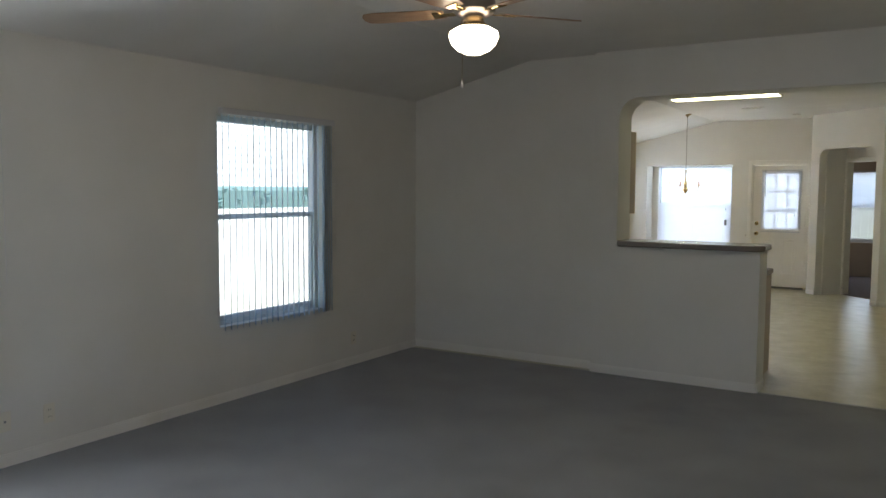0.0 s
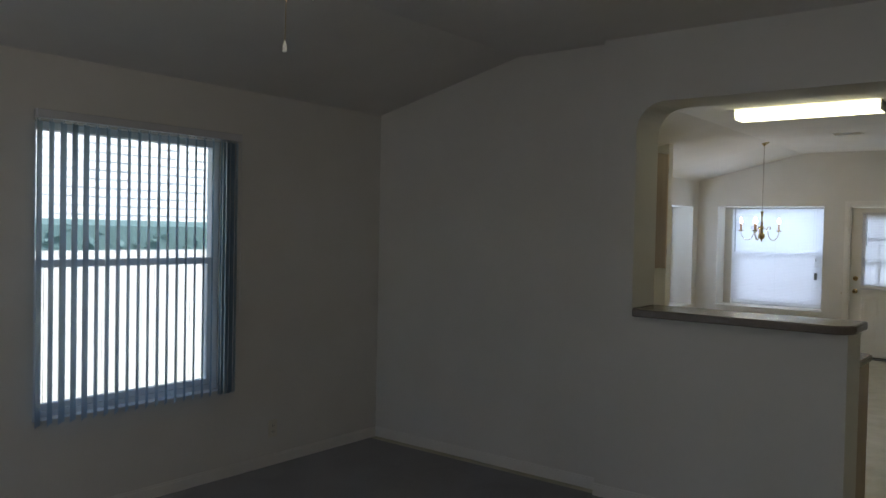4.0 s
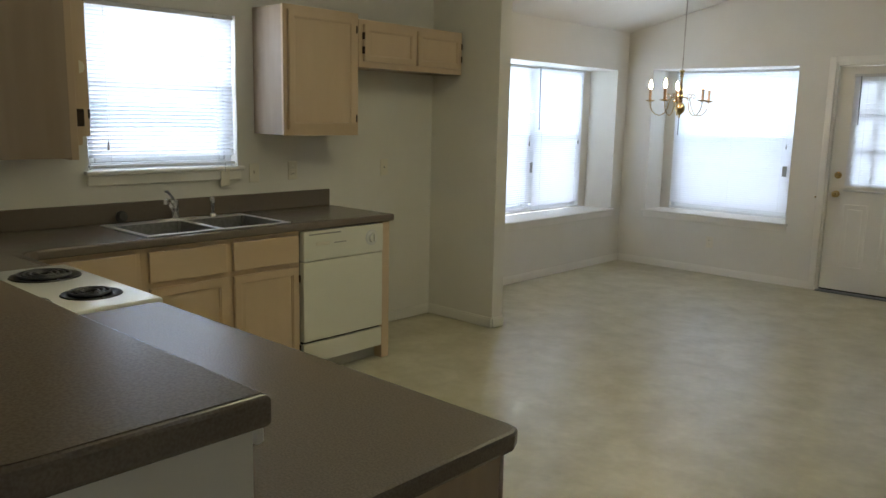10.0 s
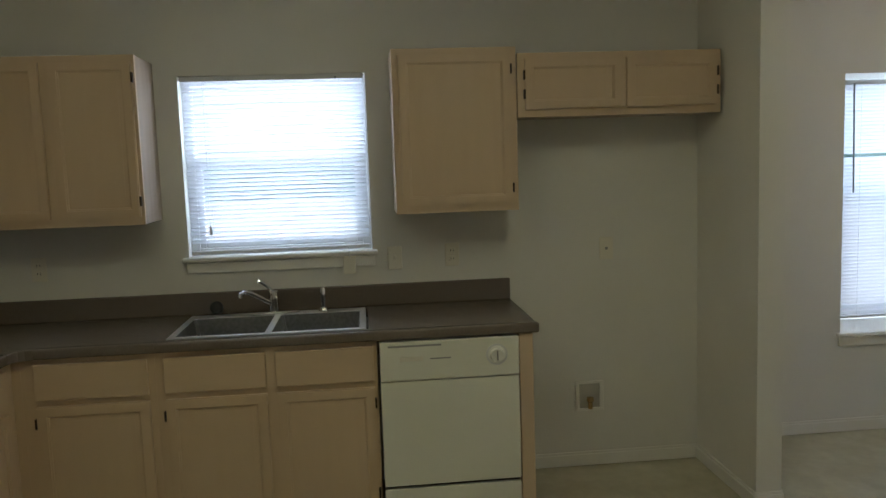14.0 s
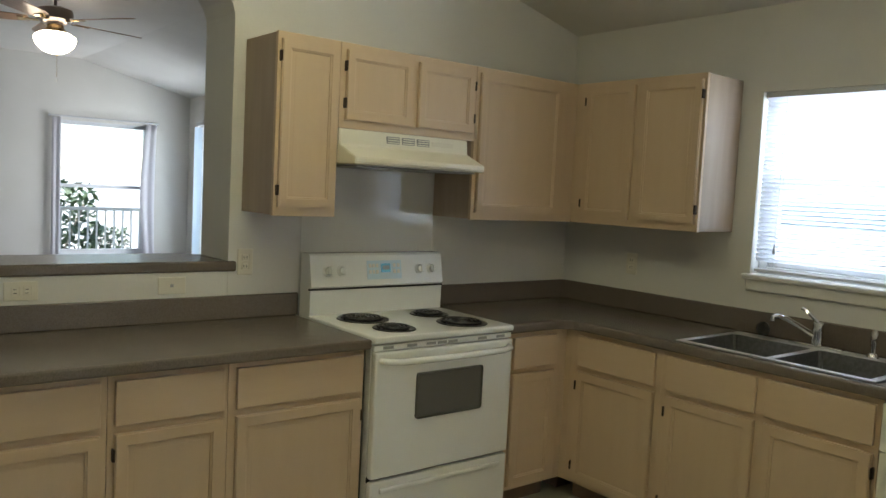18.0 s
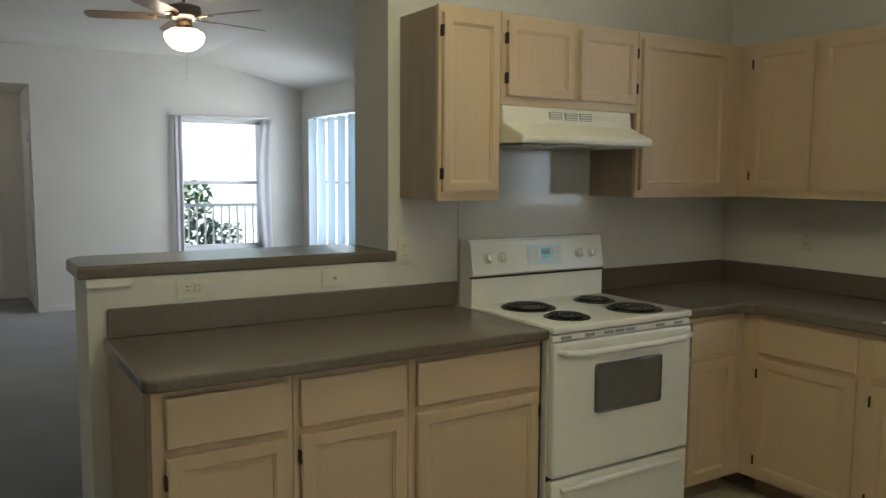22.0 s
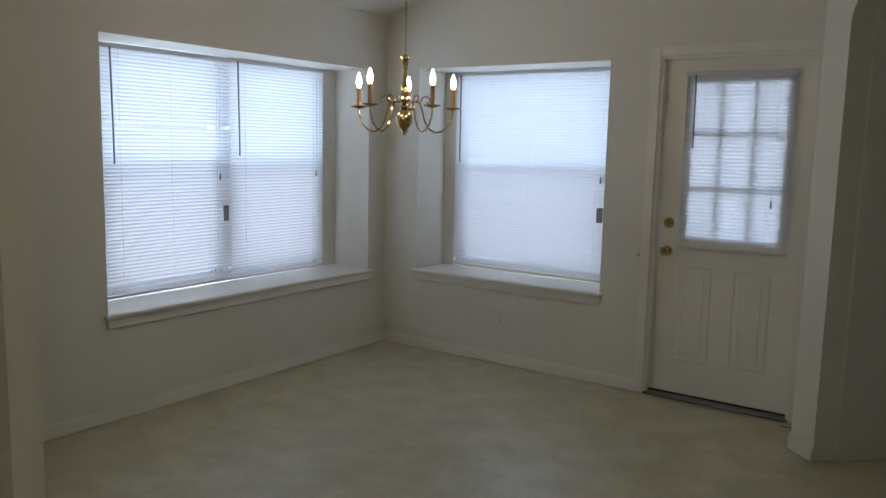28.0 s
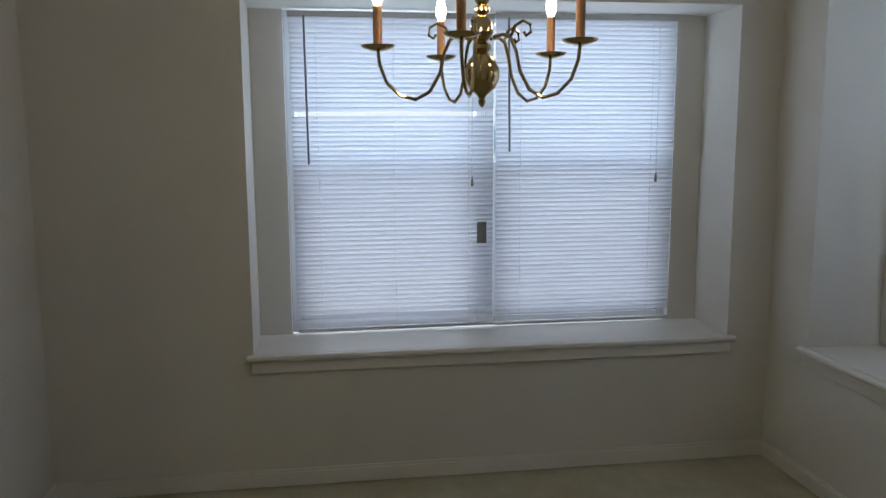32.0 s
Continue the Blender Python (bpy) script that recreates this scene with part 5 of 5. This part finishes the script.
part("base", lathe(B(), [(0, -0.0005), (0.065, -0.0005), (0.065, -0.012), (0.055, -0.028), (0.03, -0.034), (0, -0.034)]), TRIM, sm, smooth=True)
el = thing("entry_light", pose(3.65, -6.85, 2.37), "small lit flush-mount light over the entry", "ceiling light")
part("canopy", lathe(B(), [(0, -0.0005), (0.09, -0.0005), (0.085, -0.03), (0.07, -0.035), (0, -0.035)]), PEWTER, el, smooth=True)
part("globe", lathe(B(), [(0.068, -0.035), (0.075, -0.055), (0.06, -0.08), (0.03, -0.093), (0, -0.095)]), GLOBE, el, "lit frosted glass globe", True)

# chandelier
cn = thing("chandelier", pose(1.19, 5.43, 0), "polished brass five-arm chandelier with lit candle bulbs", "chandelier")
cz = ZC - 0.002
part("ceiling_canopy", lathe(B(), [(0, cz), (0.06, cz), (0.055, cz - 0.012), (0.02, cz - 0.03), (0.006, cz - 0.045)]), BRASS, cn, smooth=True)
bm = B()
for i in range(44):
    z = cz - 0.05 - i * 0.0205
    if z < 1.93:
        break
    pts = [((0.005 * math.cos(a)) if i % 2 else 0, 0 if i % 2 else (0.005 * math.cos(a)), z + 0.013 * math.sin(a)) for a in np.linspace(0, 2 * math.pi, 9)]
    tube(bm, pts, 0.0012, 4)
tube(bm, [(0.003, 0.002, cz - 0.03), (0.004, 0.004, 2.4), (0.0, 0.003, 1.92)], 0.0016, 4)
part("chain", bm, CHAINM, cn, "dull brass link chain with a cord")
part("column", lathe(B(), [(0.005, 1.925), (0.024, 1.912), (0.02, 1.902), (0.010, 1.895), (0.016, 1.886), (0.017, 1.878), (0.011, 1.87), (0.015, 1.862), (0.009, 1.855), (0.009, 1.798), (0.015, 1.79), (0.017, 1.782), (0.011, 1.775), (0.018, 1.767), (0.018, 1.76), (0.010, 1.752), (0.016, 1.745), (0.026, 1.728), (0.027, 1.712), (0.012, 1.692), (0.021, 1.684), (0.021, 1.676), (0.014, 1.668), (0.03, 1.652), (0.041, 1.628), (0.041, 1.608), (0.031, 1.585), (0.012, 1.57), (0.007, 1.562), (0.009, 1.553), (0.005, 1.545), (0, 1.54)], seg=24), BRASS, cn, smooth=True)
for k in range(5):
    a = -21 + 72 * k
    pts = [(0.03, 0, 1.70), (0.055, 0, 1.705), (0.075, 0, 1.695), (0.088, 0, 1.665), (0.098, 0, 1.62), (0.122, 0, 1.578), (0.155, 0, 1.560), (0.19, 0, 1.568), (0.222, 0, 1.598), (0.238, 0, 1.64), (0.241, 0, 1.672)]
    arm = part("arm", tube(B(), pts, 0.0042, 8), BRASS, cn, smooth=True)
    arm.matrix_basis = pose(0, 0, 0, 0, 0, a)
    part("scroll", tube(B(), [(0.075, 0, 1.70), (0.085, 0, 1.722), (0.105, 0, 1.732), (0.122, 0, 1.722), (0.124, 0, 1.705), (0.113, 0, 1.698), (0.107, 0, 1.707)], 0.0036, 6), BRASS, arm, smooth=True)
    part("drip_pan", lathe(B(), [(0, 1.668), (0.012, 1.668), (0.036, 1.676), (0.040, 1.682), (0.034, 1.680), (0.012, 1.676), (0, 1.676)], 0.241, 0, 18), BRASS, arm, smooth=True)
    part("candle", lathe(B(), [(0, 1.677), (0.0105, 1.677), (0.0105, 1.768), (0.006, 1.772), (0, 1.772)], 0.241, 0, 12), CANDLE, arm, "brown candle sleeve", True)
    part("bulb", lathe(B(), [(0.006, 1.770), (0.012, 1.785), (0.013, 1.80), (0.008, 1.820), (0.003, 1.838), (0, 1.84)], 0.241, 0, 12), BULB, arm, "lit flame-shaped bulb", True)


# ---- outside ----
structure("ground", box(B(), -300, 300, -300, 300, -0.45, -0.25), GRASS, "green and dry lawn around the house", "ground")
roof = B()
prism(roof, [(-0.5, -9.6), (8.2, -9.6), (8.2, 10.6), (-0.5, 10.6)], 3.02, 3.10)
structure("roof_deck", roof, ROOFM, "shingled roof deck above the rooms", "roof")
structure("wall_outer_east", box(B(), 7.2, 7.36, -8.2, 10.3, -0.3, 3.0), SIDING, "outer wall on the far side of the house", "wall")
structure("wall_outer_south", box(B(), XR + WT, 7.2, YE - WT, YE, -0.3, 3.0), SIDING, "outer front wall beyond the entry", "wall")
# porch
# added pale ground, oversized so the front window's view turns white
structure("bright_ground_slab", box(B(), -120, 120, -295, -10.3, -0.3, -0.245), CONC, "added wide pale concrete ground that whitens the front view", "pavement")
structure("porch_slab", box(B(), -0.2, 6.0, -10.2, YE - 0.17, -0.3, -0.03), CONC, "pale concrete porch slab", "porch")
pr = thing("porch_railing", pose(0, -9.2, -0.03), "white-lit metal porch railing with thin balusters", "railing")
part("top_rail", box(B(), -0.6, 3.4, -0.025, 0.025, 0.98, 1.03, 0.005), TRIM, pr)
part("bottom_rail", box(B(), -0.6, 3.4, -0.02, 0.02, 0.36, 0.39, 0.003), TRIM, pr)
bal = mesh_of("baluster", box(B(), -0.011, 0.011, -0.011, 0.011, 0.0, 0.98), TRIM)
for i in range(33):
    o = new("baluster", bal)
    o.parent = pr
    o.location = (-0.6 + i * 0.125, 0, 0)


def shrub(x, y, s, seed):
    rnd = random.Random(seed)
    u = thing("shrub", pose(x, y, -0.27), "dark green leafy shrub beyond the porch", "shrub", "shrubs")
    st = B()
    for k in range(5):
        a = rnd.uniform(0, 6.28)
        tube(st, [(0, 0, 0), (0.15 * s * math.cos(a), 0.15 * s * math.sin(a), 0.4 * s), (0.35 * s * math.cos(a), 0.35 * s * math.sin(a), 0.9 * s)], 0.015 * s, 5)
    part("stems", st, FENCEM, u)
    lf = B()
    for k in range(800):
        a, r, z = rnd.uniform(0, 6.28), 0.55 * s * math.sqrt(rnd.random()), s * rnd.uniform(0.15, 1.15)
        r *= 1.0 - 0.45 * (z / s - 0.5) ** 2
        c = Vector((r * math.cos(a), r * math.sin(a), z))
        d = Vector((rnd.uniform(-1, 1), rnd.uniform(-1, 1), rnd.uniform(-0.3, 0.8))).normalized() * 0.07 * s
        e = d.cross(Vector((rnd.uniform(-1, 1), rnd.uniform(-1, 1), 1))).normalized() * 0.028 * s
        lf.faces.new([lf.verts.new(c - d), lf.verts.new(c + e), lf.verts.new(c + d), lf.verts.new(c - e)])
    part("leaves", lf, LEAF, u)


for i, (x, y, s) in enumerate(((0.62, -10.5, 1.40), (-0.3, -10.8, 0.75))):
    shrub(x, y, s, i)

# board fence along the side, with an added house further out
fe = thing("board_fence", pose(-3.2, 0, -0.26), "sunlit wooden board fence along the side yard", "fence")
part("rail", box(B(), -0.06, -0.02, -9, 12, 0.3, 0.39), FENCEM, fe)
part("rail", box(B(), -0.06, -0.02, -9, 12, 1.3, 1.39), FENCEM, fe)
pk = mesh_of("board", box(B(), -0.019, 0.0, 0.002, 0.138, 0.02, 1.60), SIDING)
for i in range(150):
    o = new("board", pk)
    o.parent = fe
    o.location = (0, -9 + i * 0.14, 0)
fb = thing("board_fence", pose(0, 12.2, -0.26), "sunlit wooden board fence behind the back yard", "fence")
part("rail", box(B(), -4, 12, 0.02, 0.06, 0.3, 0.39), FENCEM, fb)
pk2 = mesh_of("board", box(B(), 0.002, 0.138, 0.0, 0.019, 0.02, 1.75), SIDING)
for i in range(114):
    o = new("board", pk2)
    o.parent = fb
    o.location = (-4 + i * 0.14, 0, 0)
# added pale house beyond the hedge; its sunlit wall whitens the side windows
nh = thing("backdrop_house", pose(-11.2, 0, -0.3), "added pale two-storey house with lap siding, bright backdrop beyond the hedge", "house")
part("wall", box(B(), -7.0, -0.03, -17, 27, 0.0, 6.2), SIDING, nh)
lap = B()
for i in range(34):
    z = 0.1 + i * 0.18
    lo = [lap.verts.new((-0.03, y, zz)) for y, zz in ((-17, z), (27, z), (27, z + 0.18), (-17, z + 0.18))]
    hi = [lap.verts.new((x, y, zz)) for x, y, zz in ((0.0, -17, z), (0.0, 27, z), (-0.018, 27, z + 0.18), (-0.018, -17, z + 0.18))]
    lap.faces.new(lo), lap.faces.new(hi)
    for k in range(4):
        lap.faces.new((lo[k], lo[(k + 1) % 4], hi[(k + 1) % 4], hi[k]))
bmesh.ops.recalc_face_normals(lap, faces=lap.faces)
part("lap_siding", lap, SIDING, nh, "pale horizontal lap siding")
part("eave", box(B(), -7.4, 0.45, -17.4, 27.4, 6.2, 6.38, 0.02), TRIM, nh, "white eave board")
rf = B()
lo = [rf.verts.new((x, -17.4, z)) for x, z in ((0.45, 6.38), (-3.5, 8.2), (-7.4, 6.38))]
hi = [rf.verts.new((x, 27.4, z)) for x, z in ((0.45, 6.38), (-3.5, 8.2), (-7.4, 6.38))]
rf.faces.new(lo), rf.faces.new(hi)
for k in range(3):
    rf.faces.new((lo[k], lo[(k + 1) % 3], hi[(k + 1) % 3], hi[k]))
bmesh.ops.recalc_face_normals(rf, faces=rf.faces)
part("roof", rf, ROOFM, nh, "dark shingle gable roof")
# trimmed hedge behind the side fence
rnd = random.Random(12)
lv, lfc = [], []
for k in range(9000):
    c = Vector((-9.0 + rnd.uniform(-0.35, 0.35), rnd.uniform(-16, 26), rnd.uniform(0.0, 1.60)))
    d = Vector((rnd.uniform(-1, 1), rnd.uniform(-1, 1), rnd.uniform(-0.6, 0.8))).normalized() * 0.11
    e = d.cross(Vector((rnd.uniform(-1, 1), rnd.uniform(-1, 1), 1))).normalized() * 0.07
    n = len(lv)
    lv += [c - d, c + e, c + d, c - e]
    lfc.append((n, n + 1, n + 2, n + 3))
me = bpy.data.meshes.new("hedge")
me.from_pydata(lv, [], lfc)
me.materials.append(HEDGE)
hg = new("hedge", me)
tagged(hg, "trimmed green hedge standing behind the side fence", "hedge", kind="stuff")
structure("hedge_core", box(B(), -9.3, -8.7, -16, 26, -0.25, 1.66, 0.1), HEDGE, "dense dark inside of the hedge", "hedge")
# far tree line over the back fence
for x, y, rz, n in ((0, 68, 0, 1),):
    rnd = random.Random(n)
    bm = B()
    for i in range(150):
        u, s = -75 + i + rnd.uniform(-0.4, 0.4), rnd.uniform(1.3, 2.2)
        made = bmesh.ops.create_icosphere(bm, subdivisions=1, radius=1.0)["verts"]
        for v in made:
            v.co = (u + v.co.x * s, v.co.y * s + rnd.uniform(-0.3, 0.3), 1.1 + v.co.z * s * rnd.uniform(0.8, 1.15))
    ob = structure("tree_line", bm, FARTREE, "far green tree line beyond the yards", "trees")
    ob.matrix_basis = pose(x, y, -0.3, 0, 0, rz)
# sky light standing in the blinded windows
SKYC, GNDC = (0.78, 0.89, 1.0), (0.90, 0.93, 1.0)
day_lamp("daylight_dining_side_sky", pose(XD - 0.52, (WBI[0] + WBI[1]) / 2, 1.68, 0, -90, 0), 0.73, 1.82, 15, SKYC)
day_lamp("daylight_dining_side_ground", pose(XD - 0.52, (WBI[0] + WBI[1]) / 2, 0.94, 0, -90, 0), 0.73, 1.82, 8, GNDC)
day_lamp("daylight_dining_back_sky", pose((WDI[0] + WDI[1]) / 2, YB + 0.52, 1.68, -90, 0, 0), 1.28, 0.73, 10.3, SKYC)
day_lamp("daylight_dining_back_ground", pose((WDI[0] + WDI[1]) / 2, YB + 0.52, 0.94, -90, 0, 0), 1.28, 0.73, 5.6, GNDC)
day_lamp("daylight_back_door", pose(2.31, YB + 0.16, 1.45, -90, 0, 0), 0.62, 0.98, 4.5)
day_lamp("daylight_bedroom", pose((WBED[0] + WBED[1]) / 2, 10.12, 1.3, -90, 0, 0), 1.2, 1.35, 6)
day_lamp("daylight_front_side", pose(-0.2, (W2[0] + W2[1]) / 2, 1.34, 0, -90, 0), 1.55, 1.30, 21, (0.95, 0.96, 0.98))
day_lamp("daylight_sink_sky", pose(-0.2, (WS[0] + WS[1]) / 2, 1.86, 0, -90, 0), 0.46, 0.83, 5)
day_lamp("daylight_sink_ground", pose(-0.2, (WS[0] + WS[1]) / 2, 1.40, 0, -90, 0), 0.459, 0.83, 3.4)
